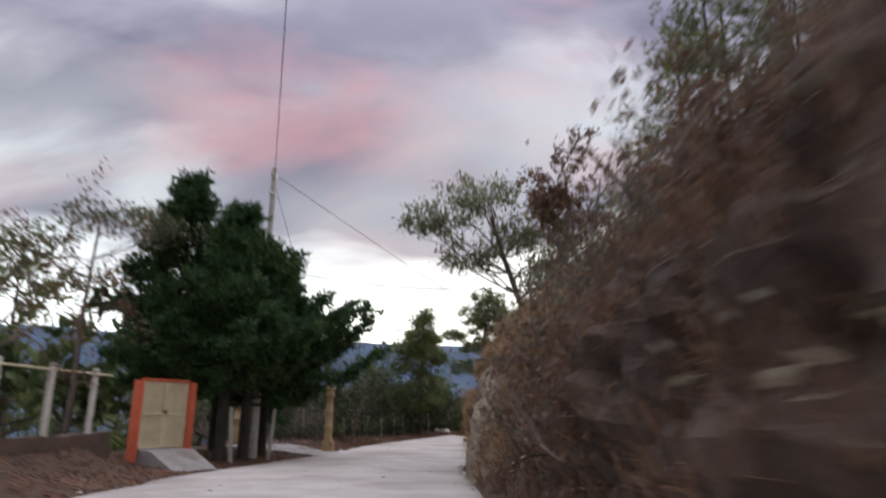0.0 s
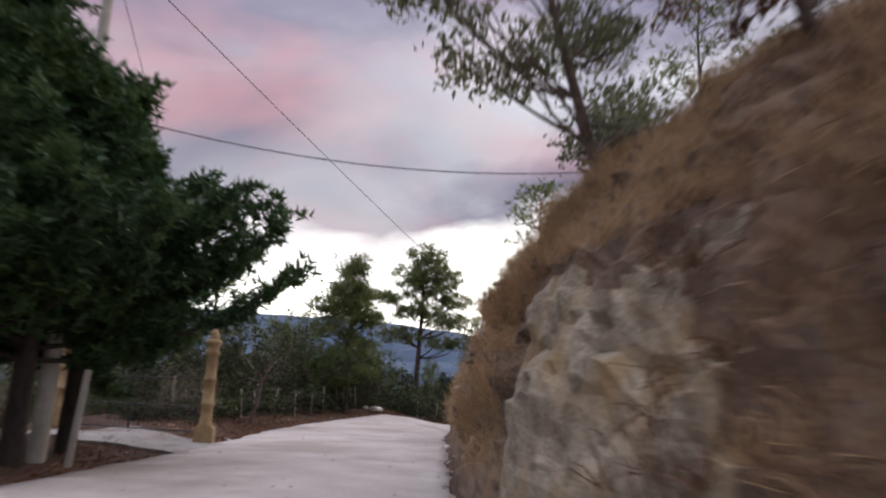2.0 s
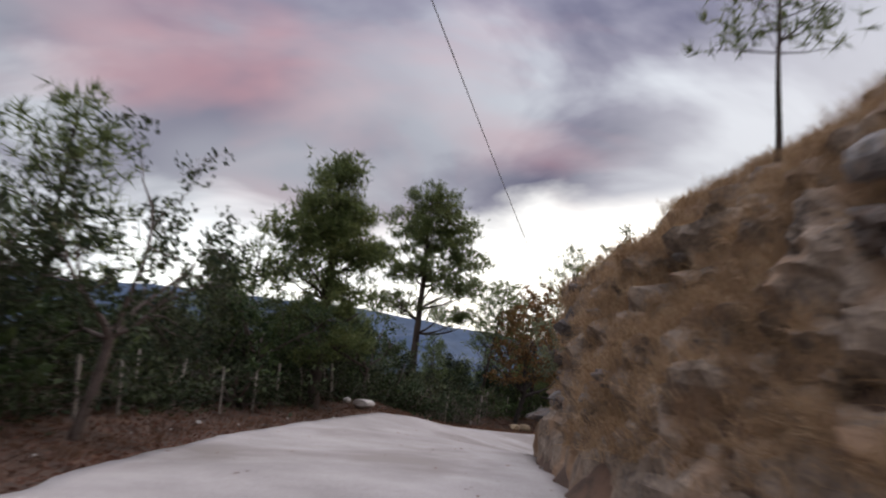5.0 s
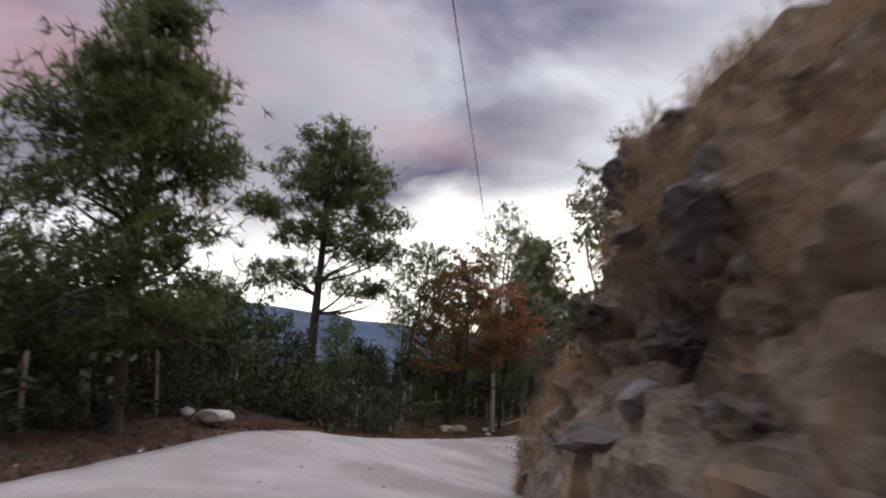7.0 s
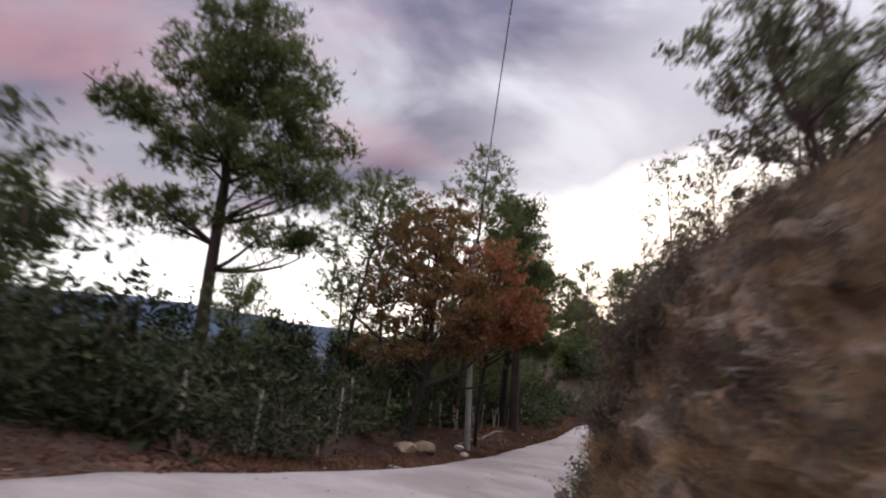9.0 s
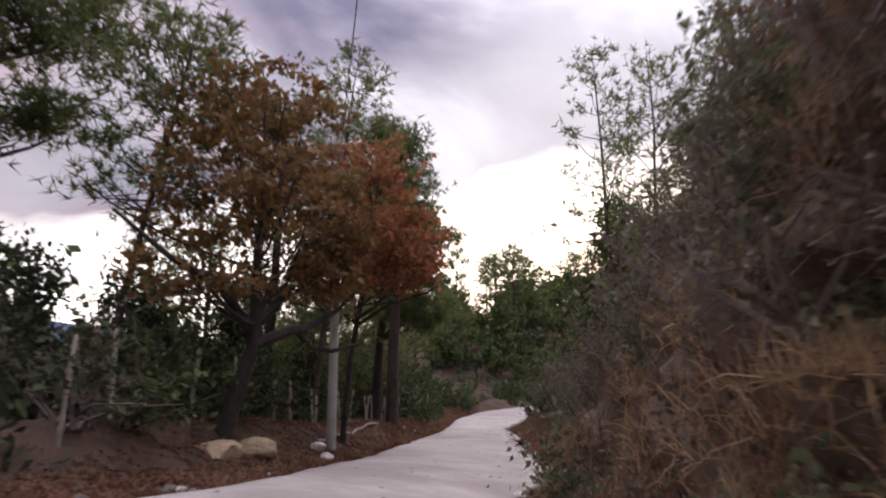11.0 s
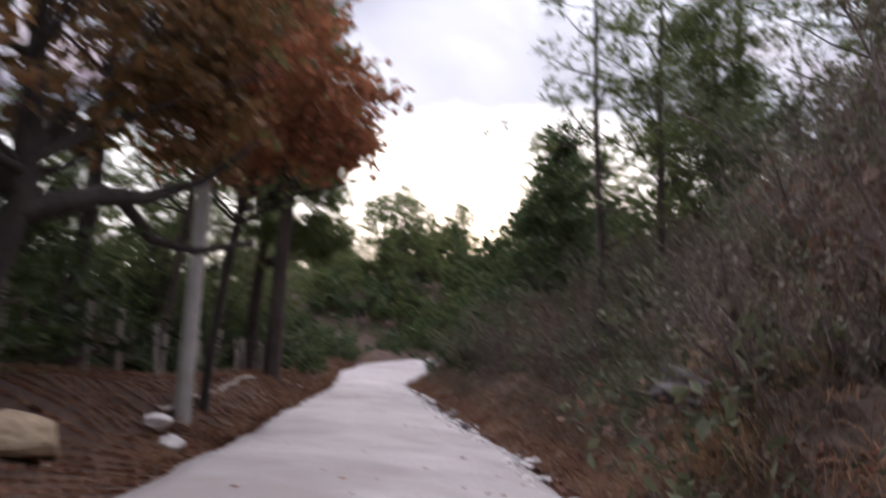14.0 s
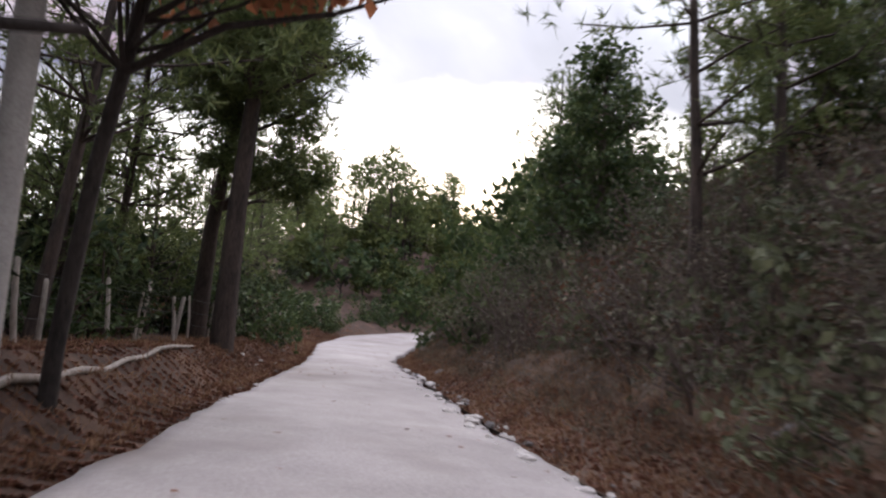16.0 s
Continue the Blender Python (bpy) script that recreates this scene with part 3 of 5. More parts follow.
    me = mesh_from("bank", p.reshape(-1, 3), f, M_BANK, False)
    me.materials.append(M_EARTH)
    edge = s[i.ravel()] + 2.5 * body[f[:, 0]]
    me.materials.append(M_FACE)
    me.materials.append(M_SHADED_EARTH)
    kind = ((edge < 53.2) | (edge > 97)).astype(np.int32)
    rise = h.ravel()[f[:, 0]] + 1.2 * body[f[:, 0]]
    kind[(edge >= 53.2) & (edge < 58.0)] = 1
    # first stretch of the bank gets the earth with shade in its colour
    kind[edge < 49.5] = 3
    kind[(edge >= 53.2) & (s[i.ravel()] < 57.62) & (rise < 2.5)] = 2
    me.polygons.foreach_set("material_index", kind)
    ob = new("bank", me)
    tagged(ob, "steep cut bank of brown earth and grey rock", "bank", kind="structure")
    return p


GROUND = build_ground()
build_road()
BANK = build_bank()


def build_mountain(name, bearing_from, bearing_to, far, tops, seed, mat, label):
    """A far ridge, seen over the valley."""
    n, rows = 140, 14
    a = np.radians(np.linspace(bearing_from, bearing_to, n))
    ridge = np.interp(np.linspace(0, 1, n), np.linspace(0, 1, len(tops)), tops)
    ridge = ridge + far * 0.012 * fbm(np.column_stack([np.linspace(0, 14, n), np.zeros(n), np.zeros(n)]), 4, seed)
    t = np.linspace(0, 1, rows)
    r = far * (0.55 + 0.45 * t)
    z = -90 + (ridge[None] + 90) * (t[:, None] ** 0.8)
    x, y = r[:, None] * -np.sin(a)[None], r[:, None] * np.cos(a)[None]
    p = np.stack([x, y, z], -1)
    q = p.reshape(-1, 3)
    p[..., 2] += (fbm(q * 0.004, 4, seed + 1) * far * 0.025).reshape(rows, n) * np.sin(np.pi * t)[:, None]
    i, j = np.meshgrid(np.arange(rows - 1), np.arange(n - 1), indexing="ij")
    f = np.stack([i * n + j, i * n + j + 1, (i + 1) * n + j + 1, (i + 1) * n + j], -1).reshape(-1, 4)
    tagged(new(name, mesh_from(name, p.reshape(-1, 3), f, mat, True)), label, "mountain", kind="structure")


# both ridges carry their haze in the blue of the material
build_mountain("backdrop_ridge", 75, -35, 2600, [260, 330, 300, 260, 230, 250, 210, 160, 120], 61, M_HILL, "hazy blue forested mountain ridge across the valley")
build_mountain("backdrop_foothill", 70, -20, 1300, [70, 60, 90, 60, 50, 40, 50, 30], 67, M_HILL, "lower haze-blue wooded foothill in the valley")

# ---------------------------------------------------------------- trees


def pine_mesh(seed, height, spread_at_base, bare=0.35, lean=(0, 0), tiers=15, mat=None, trunk_r=None, dense=0.075, needle=0.24, per=8, width=0.016, bushy=1.0):
    """A pine: straight tapered trunk, whorls of limbs, tufts of needles. Returns trunk mesh and crown mesh."""
    gen = np.random.default_rng(seed)
    r = trunk_r or height * 0.017 + 0.03
    trunk = []
    wob = gen.normal(size=(9, 2)) * 0.035 * height * 0.12
    for i in range(9):
        u = i / 8
        trunk.append((np.array([lean[0] * u + wob[i, 0] * u, lean[1] * u + wob[i, 1] * u, height * u - 0.25 * (i == 0)]), r * (1 - 0.86 * u) * (1.25 if i == 0 else 1)))
    limbs, twigs = [], []
    for k in range(tiers):
        u = bare + (0.98 - bare) * (k + 0.5) / tiers
        base, br = at_path(trunk, u)
        full = (u - bare) / (1 - bare)
        reach = spread_at_base * (0.28 + 0.95 * math.sin(math.pi * min(1, 0.28 + 0.75 * full)) ** 0.8) * (1.0 if full < 0.75 else 0.75)
        for _ in range(int(gen.integers(4, 7) * bushy)):
            a = gen.random() * 2 * math.pi
            ln = reach * (0.55 + 0.6 * gen.random())
            limb = crooked(base, (math.cos(a), math.sin(a), 0.15 + 0.5 * full), ln, max(br * 0.38, 0.015), gen, 0.5, 5, 0.5, 0.3)
            limbs.append(limb)
            for _ in range(int(4 + ln * 2.6)):
                q, qr = at_path(limb, 0.3 + 0.7 * gen.random())
                b = a + gen.normal() * 0.9
                twigs.append(crooked(q, (math.cos(b), math.sin(b), 0.35 + 0.3 * gen.normal()), 0.3 + 0.55 * gen.random(), max(qr * 0.4, 0.007), gen, 0.4, 3, 0.3))
    bare_wood = [trunk] + [limb[::2] for limb in limbs]
    wood = tube_mesh("trunk", bare_wood + (twigs[::10] if per > 6 else []), M_BARK_PINE, 4 if per > 6 else 3)
    at, ax = spread(twigs, dense, gen, 0.07, 0.25)
    v, f = needle_tufts(at, ax + np.array([0, 0, 0.45]), needle, gen, per, width)
    return wood, mesh_from("crown", v, f, mat or L_PINE)


def broad_mesh(seed, height, radius, fork=0.3, leaf=0.12, count=9000, mat=None, lean=(0, 0), trunk_r=0.2, flat=0.8, droop=0.25, bark=None, clumps=1.0, boughs=7, extra=(), narrow=1.0):
    """A broadleaf tree: trunk, forked boughs, branches and leaves in loose clumps."""
    gen = np.random.default_rng(seed)
    bark = bark or M_BARK_OAK
    top = np.array([lean[0], lean[1], height * fork])
    trunk = [(np.array([0, 0, -0.3]), trunk_r * 1.35), (top * 0.12, trunk_r * 1.08), (top * 0.5 + gen.normal(size=3) * 0.05, trunk_r * 0.9), (top, trunk_r * 0.8)]
    big, mid, small = [], [], []
    centre = np.array([lean[0] * 1.5, lean[1] * 1.5, height * (fork + 1) / 2])
    for k in range(boughs):
        a = 2 * math.pi * (k + gen.random() * 0.6) / boughs
        steep = 0.25 + 1.3 * gen.random()
        ln = (height * (1 - fork)) * (0.55 + 0.3 * gen.random()) if steep > 0.9 else radius * (0.7 + 0.35 * gen.random())
        bough = crooked(top * (0.75 + 0.25 * gen.random()), (math.cos(a) * narrow, math.sin(a) * narrow, steep), ln, trunk_r * 0.55, gen, 0.7, 7, 0.15, 0.2)
        big.append(bough)
        for _ in range(7):
            q, qr = at_path(bough, 0.25 + 0.75 * gen.random())
            d = gen.normal(size=3) + np.array([math.cos(a) * narrow, math.sin(a) * narrow, 0.5]) * 0.8
            br = crooked(q, d, radius * (0.25 + 0.35 * gen.random()), qr * 0.55, gen, 0.8, 5, 0.1, 0.25)
            mid.append(br)
            for _ in range(5):
                q2, r2 = at_path(br, 0.3 + 0.7 * gen.random())
                small.append(crooked(q2, gen.normal(size=3) + np.array([0, 0, 0.2]), radius * (0.12 + 0.14 * gen.random()), max(r2 * 0.5, 0.006), gen, 0.6, 3))
    for a, steep, ln, r in extra:
        limb = crooked(top * 0.92, (math.cos(a), math.sin(a), steep), ln, r, gen, 1.0, 8, 0.1, 0.35)
        big.append(limb)
        for _ in range(10):
            q, qr = at_path(limb, 0.45 + 0.55 * gen.random())
            mid.append(crooked(q, (math.cos(a) + gen.normal() * 0.6, math.sin(a) + gen.normal() * 0.6, 0.5 + 0.6 * gen.normal()), 0.9 + 0.8 * gen.random(), qr * 0.5, gen, 0.8, 5, 0.1, 0.25))
    if leaf < 0.19:
        wood = tube_mesh("trunk", [trunk] + big + mid + [p[::2] for p in small[::3]], bark, 6)
    else:
        wood = tube_mesh("trunk", [trunk] + [p[::2] for p in big] + [p[::3] for p in mid[::2]], bark, 4)
    paths = small + mid
    at, ax = spread(paths, sum(np.linalg.norm(p[-1][0] - p[0][0]) for p in paths) / count, gen, 0.13 * clumps * radius * 0.4, 0.2)
    v, f = leaf_cards(at, leaf, leaf * 0.6, gen, droop)
    return wood, mesh_from("crown", v, f, mat or L_GREEN)


def cypress_mesh(seed, height, radius, count=9000, bare=0.2):
    """A cypress: short bare stem, upswept limbs, flat dark sprays, a pointed ragged top."""
    gen = np.random.default_rng(seed)
    trunk = [(np.array([0, 0, -0.25]), 0.2), (np.array([0, 0, height * 0.3]), 0.15), (np.array([0.05, 0, height * 0.7]), 0.08), (np.array([0.08, 0.03, height]), 0.015)]
    limbs, twigs = [], []
    for k in range(88):
        u = bare + (0.97 - bare) * (k + gen.random()) / 88
        base, br = at_path(trunk, u)
        a = gen.random() * 2 * math.pi
        reach = radius * min(1.0, 1.6 * (1.02 - u) ** 1.08) * (0.42 + 0.78 * gen.random() ** 1.2)
        limb = crooked(base, (math.cos(a), math.sin(a), 0.10 + 0.55 * u), reach * 1.1, max(br * 0.35, 0.012), gen, 0.35, 5, 0.4, 0.25)
        limbs.append(limb)
        for _ in range(int(9 + reach * 7)):
            w = gen.random()
            q, qr = at_path(limb, 0.2 + 0.8 * w)
            b = a + gen.normal() * 0.75
            twigs.append(crooked(q, (math.cos(b), math.sin(b), 0.22), (0.3 + 0.5 * gen.random()) * (1.15 - 0.7 * w), 0.007, gen, 0.4, 3, 0.4))
    wood = tube_mesh("trunk", [trunk] + limbs, M_BARK_OAK, 6)
    at, ax = spread(twigs, sum(np.linalg.norm(p[-1][0] - p[0][0]) for p in twigs) / count, gen, 0.09)
    v, f = needle_tufts(at, ax + np.array([0, 0, 0.15]), 0.19, gen, 6, 0.032)
    return wood, mesh_from("crown", v, f, L_CEDAR)


def lobed_mesh(seed, trunk, lobes, mat, bark, leaf=0.13, per=60, clump=0.34, needles=False, sides=7, limbs=(), droop=0.3, limb_r=0.4, slim=0.6):
    """A tree whose crown is several loose masses: trunk, a limb to each mass, twigs to many small clumps of leaves or needles.
    trunk: places with radii; lobes: (centre, half sizes, number of clumps); limbs: further bare limbs as paths."""
    gen = np.random.default_rng(seed)
    trunk = [(np.array(p, float), r) for p, r in trunk]
    wood, fine, at, out = [trunk] + [[(np.array(p, float), r) for p, r in path] for path in limbs], [], [], []
    heights = np.array([p[2] for p, _ in trunk])
    for centre, half, number in lobes:
        centre, half = np.array(centre, float), np.array(half, float)
        number = int(number)
        start = np.interp(max(centre[2] - half[2] * 0.9 - 0.3 * np.hypot(*centre[:2]), heights[0] + 0.3 * (heights[-1] - heights[0])), heights, np.arange(len(trunk)))
        base, br = at_path(trunk, start / (len(trunk) - 1))
        mains = []
        for _ in range(3 + number // 40):
            goal = centre + gen.normal(size=3) * half * 0.4
            bow = (base + goal) / 2 + gen.normal(size=3) * 0.12 * np.linalg.norm(goal - base) - np.array([0, 0, 0.08]) * np.linalg.norm(goal - base)
            path = [(base + (bow - base) * 2 * u * (1 - u) * 1.0 + (goal - base) * u * u if u < 1 else goal, max(br * limb_r * (1 - 0.75 * u), 0.012)) for u in np.linspace(0, 1, 7)]
            mains.append(path)
        wood += mains
        d = unit(gen.normal(size=(number, 3)))
        spots = centre + d * half * (gen.random((number, 1)) ** 0.42) * (0.82 + 0.3 * gen.random((number, 1)))
        for spot in spots:
            q, qr = at_path(mains[gen.integers(len(mains))], 0.45 + 0.55 * gen.random())
            mid = (q + spot) / 2 + gen.normal(size=3) * 0.12
            fine.append([(q, max(qr * 0.45, 0.008)), (mid, 0.008), (spot, 0.005)])
        n = np.maximum((per * (0.5 + gen.random(number))).astype(int), 3)
        owner = np.repeat(np.arange(number), n)
        r = clump * (0.65 + 0.7 * gen.random(number))[owner][:, None]
        offset = gen.normal(size=(len(owner), 3)) * r * np.array([0.62, 0.62, 0.40])
        at.append(spots[owner] + offset)
        out.append(unit(spots - centre + np.array([0, 0, 0.35]))[owner])
    wood = tube_mesh("trunk", wood + fine[::2], bark, sides)
    at, out = np.concatenate(at), np.concatenate(out)
    if needles:
        v, f = needle_tufts(at, out * 0.7 + gen.normal(size=at.shape) * 0.5 + np.array([0, 0, 0.3]), leaf, gen, needles, leaf * 0.075)
    else:
        v, f = leaf_cards(at, leaf, leaf * slim, gen, droop)
    return wood, mesh_from("crown", v, f, mat)


def shrub_mesh(seed, height, radius, count, leaf, mat, twig, stems=9, droop=0.2):
    gen = np.random.default_rng(seed)
    stem, fine = [], []
    for _ in range(stems):
        a = gen.random() * 2 * math.pi
        d = (math.cos(a) * 0.7, math.sin(a) * 0.7, 1.0)
        p = crooked((gen.normal() * radius * 0.15, gen.normal() * radius * 0.15, -0.1), d, height * (0.7 + 0.5 * gen.random()), 0.012 + 0.012 * height, gen, 0.8, 5, 0.0, 0.2)
        stem.append(p)
        for _ in range(7):
            q, qr = at_path(p, 0.2 + 0.8 * gen.random())
            fine.append(crooked(q, gen.normal(size=3) + np.array([0, 0, 0.3]), radius * (0.35 + 0.4 * gen.random()), max(qr * 0.5, 0.004), gen, 0.9, 4))
    wood = tube_mesh("stem", [p[::2] for p in stem] + [p[::3] for p in fine[::3]], twig, 3)
    at, ax = spread(fine + stem, sum(np.linalg.norm(p[-1][0] - p[0][0]) for p in fine + stem) / count, gen, 0.05 * radius, 0.15)
    v, f = leaf_cards(at, leaf, leaf * 0.5, gen, droop)
    return wood, mesh_from("foliage", v, f, mat)


def plant(name, meshes, where, label, category, group="", rz=0.0, scale=1.0):
    ob = thing(name, where, label, category, group, rz, scale)
    for me in meshes:
        part(me.name.split(".")[0], me, ob)
    return ob


# --- cypresses by the gates
CYPRESS_LABEL = "dense dark green cypress beside the roadside gate"
for seed, (x, y, top, rad) in enumerate([(-8.7, 22.0, 9.1, 2.2), (-6.7, 21.3, 7.9, 2.3), (-6.3, 22.4, 6.9, 3.5), (-6.2, 24.3, 6.3, 4.1), (-7.7, 23.8, 8.0, 2.5)]):
    g = ground_at(x, y)
    plant("cypress_tree", cypress_mesh(100 + seed, top - g, rad * (1.0 if seed in (2, 3) else 1.1), 19000 if seed in (2, 3) else 10000, 0.27), (x, y, g - 0.05), CYPRESS_LABEL, "tree", "cypresses by the gate")

# --- pines with a place of their own
for seed, x, y, top, rad, bare, lean, label in [
    (204, 15.3, 73.4, 12.0, 2.8, 0.2, (1.6, 0.6), "leaning dark-trunked pine beyond the concrete pole"),
    (205, 18.0, 78.0, 11.5, 2.6, 0.2, (0.6, 0), "slender roadside pine in the wood"),
    (207, 8.7, 68.8, 7.2, 1.8, 0.5, (1.0, -1.6), "leaning thin-trunked pine behind the fence"),
]:
    g = ground_at(x, y)
    plant("pine_tree", pine_mesh(seed, top - g, rad, bare, lean, 17, trunk_r=0.105, dense=0.17, bushy=1.1), (x, y, g - 0.05), label, "tree", "pines")
for seed, x, y, tall, rad, bare, lean, label in [
    (211, 21.9, 66.9, 11.0, 2.0, 0.2, (-0.3, 0.2), "tall thin pine on top of the scrub bank"),
    (212, 22.9, 66.1, 10.0, 2.0, 0.2, (0.2, 0.1), "second thin pine on the scrub bank"),
    (213, 28.5, 66.5, 11.0, 2.6, 0.2, (0.1, 0), "full green pine above the scrub bank"),
    (214, 26.0, 62.5, 10.5, 2.6, 0.2, (0, 0), "full green pine above the scrub bank"),
    (215, 9.3, 36.5, 7.0, 1.3, 0.4, (0.2, 0), "spindly pine above the cut bank"),
    (216, 5.9, 35.4, 5.0, 1.15, 0.52, (0.1, 0), "thin pine sapling on the bank edge"),
    (217, 8.2, 27.0, 7.5, 1.4, 0.4, (0.2, 0), "spindly pine above the cut bank"),
    (218, 9.6, 24.0, 8.0, 1.5, 0.4, (-0.2, 0), "spindly pine above the cut bank"),
    (219, 7.8, 20.5, 7.5, 1.3, 0.5, (0.1, 0.2), "spindly pine above the cut bank"),
    (220, 10.0, 17.5, 8.0, 1.3, 0.5, (0.1, 0), "spindly pine above the cut bank"),
    (221, 6.6, 15.5, 7.5, 1.3, 0.5, (0.1, 0), "spindly pine above the cut bank"),
    (222, 8.6, 18.6, 8.5, 1.3, 0.5, (-0.1, 0.1), "spindly pine above the cut bank"),
    (223, 8.9, 15.4, 8.0, 1.3, 0.5, (0.1, 0), "spindly pine above the cut bank"),
    (225, 7.6, 13.4, 7.5, 1.2, 0.5, (0.0, 0.1), "spindly pine above the cut bank"),
]:
    g = ground_at(x, y)
    plant("pine_tree", pine_mesh(seed, tall, rad, bare, lean, 11, trunk_r=0.06 + 0.005 * tall, dense=0.17 if seed < 213 else 0.26 if seed < 215 else 0.2, bushy=0.75 if seed < 213 else 1.0 if seed < 215 else 0.7), (x, y, g - 0.05), label, "tree", "pines above the bank")

# --- the pines that stand out against the sky
def big_pine(seed, x, y, top, lobes, label, lean=(0.0, 0.0), r=0.2, per=34):
    g = ground_at(x, y)
    h = top - g
    trunk = [((0, 0, -0.3), r * 1.3), ((lean[0] * 0.1, lean[1] * 0.1, h * 0.25), r), ((lean[0] * 0.4 + 0.08, lean[1] * 0.4, h * 0.55), r * 0.75), ((lean[0] * 0.75, lean[1] * 0.75, h * 0.8), r * 0.45), ((lean[0], lean[1], h * 0.97), r * 0.12)]
    lobes = [((cx, cy, h + cz), half, n) for (cx, cy, cz), half, n in lobes]
    plant("pine_tree", lobed_mesh(seed, trunk, lobes, L_PINE, M_BARK_PINE, 0.27, per, 0.42, 7, 6), (x, y, g - 0.05), label, "tree", "pines")


big_pine(201, -1.35, 49.4, 8.8, [((0, 0, -0.8), (0.75, 0.75, 0.9), 26), ((-0.3, 0, -1.9), (1.2, 1.3, 0.9), 34), ((0.5, 0.1, -2.5), (1.3, 1.5, 0.8), 36), ((-0.6, 0, -3.1), (1.5, 1.5, 0.7), 40), ((0.8, 0, -3.6), (1.4, 1.5, 0.6), 32), ((-0.9, 0.2, -4.4), (1.3, 1.4, 0.6), 18), ((0.5, 0, -4.9), (1.6, 1.6, 0.7), 22), ((-0.2, 0, -5.8), (1.6, 1.6, 0.5), 16), ((0.6, -0.5, -6.5), (1.4, 1.3, 0.35), 12), ((0.2, 0.3, -7.2), (1.5, 1.5, 0.35), 10)],
         "tall green pine with a pointed crown behind the roadside fence", (0.1, 0.3), 0.2, 19)
big_pine(202, 4.4, 69.4, 14.2, [((0.5, 0, -1.5), (1.9, 1.9, 1.3), 58), ((-0.9, 0, -3.0), (2.1, 2.2, 1.1), 56), ((2.0, 0.2, -3.1), (1.9, 2.0, 1.1), 52), ((0.4, 0, -4.3), (2.3, 2.2, 0.9), 48), ((-3.0, -0.4, -5.1), (1.6, 1.3, 0.5), 28), ((3.0, 0.2, -5.2), (1.7, 1.6, 0.8), 40), ((-0.5, -0.5, -6.2), (2.3, 2.0, 0.9), 46), ((2.6, -0.6, -7.0), (2.3, 1.9, 0.9), 48), ((-1.2, 0.2, -8.3), (2.1, 1.7, 0.8), 30), ((2.2, -0.4, -9.0), (2.0, 1.6, 0.6), 26)],
         "broad round-crowned pine on the outside of the bend", (0.4, 0.0), 0.24, 22)
big_pine(203, 19.7, 76.1, 10.7, [((0, 0, -1.3), (1.35, 1.35, 1.2), 60), ((0.2, 0, -3.4), (2.0, 2.0, 1.3), 95), ((0, 0, -5.6), (2.1, 2.1, 1.1), 70)],
         "rounded green pine behind the dry oaks", (0.3, 0), 0.2, 21)
big_pine(208, 20.6, 79.0, 10.0, [((0.3, -0.2, -1.6), (1.5, 1.5, 1.2), 50), ((1.2, -0.6, -3.4), (2.1, 2.0, 0.9), 75), ((0.4, -0.6, -5.2), (2.3, 2.1, 0.9), 70), ((1.2, -0.8, -7.0), (2.0, 1.8, 0.8), 50)],
         "full green pine hanging out towards the road", (0.8, -0.4), 0.18, 23)
big_pine(224, 26.6, 66.4, 9.6, [((0, 0, -1.2), (1.5, 1.5, 1.0), 44), ((0.2, 0.2, -2.9), (2.1, 2.0, 1.0), 70), ((-0.3, 0, -4.6), (2.3, 2.2, 0.9), 70), ((0.4, 0, -6.0), (2.0, 2.0, 0.7), 40)],
         "full dark green pine on top of the scrub bank", (0.2, 0.1), 0.16, 14)

# --- oaks with dry leaves at the concrete pole
def oak(seed, x, y, tall, trunk, lobes, limbs, mat, n, label):
    g = ground_at(x, y)
    plant("oak_tree", lobed_mesh(seed, [((0, 0, -0.3), trunk[0][1] * 1.25)] + trunk, [((cx, cy, cz), half, k) for (cx, cy, cz), half, k in lobes], mat, M_BARK_OAK, 0.17, n, 0.27, limbs=limbs, droop=0.5),
          (x, y, g - 0.30), label, "tree", "oaks by the pole")


oak(301, 10.35, 65.9, 8.0, [((0.05, 0.02, 0.5), 0.165), ((0.25, -0.1, 1.3), 0.145), ((0.45, -0.2, 2.1), 0.13), ((0.4, -0.2, 3.8), 0.08)],
    [((0.2, -0.1, 4.7), (1.9, 1.8, 1.4), 78), ((0.0, 0.2, 6.7), (1.4, 1.4, 1.1), 44), ((-0.7, -0.6, 3.1), (1.5, 1.3, 0.5), 22), ((1.4, 0.5, 3.3), (1.2, 1.1, 0.6), 20), ((2.35, 0.7, 4.5), (0.85, 0.85, 1.5), 76)],
    [[((0.42, -0.2, 2.0), 0.12), ((1.0, -0.3, 2.25), 0.10), ((1.6, 0.2, 2.4), 0.075), ((2.3, 0.5, 2.75), 0.05), ((3.0, 0.6, 3.4), 0.025)],
     [((1.3, 0.0, 2.32), 0.07), ((1.8, 0.5, 2.05), 0.055), ((2.4, 0.7, 2.0), 0.045), ((3.1, 0.7, 2.2), 0.03)],
     [((0.4, -0.2, 2.2), 0.11), ((-0.3, -0.4, 3.0), 0.08), ((-1.2, -0.5, 3.4), 0.05), ((-2.1, -0.4, 4.1), 0.025)]],
    L_OLIVE, 26, "spreading oak with brown and olive dry leaves")
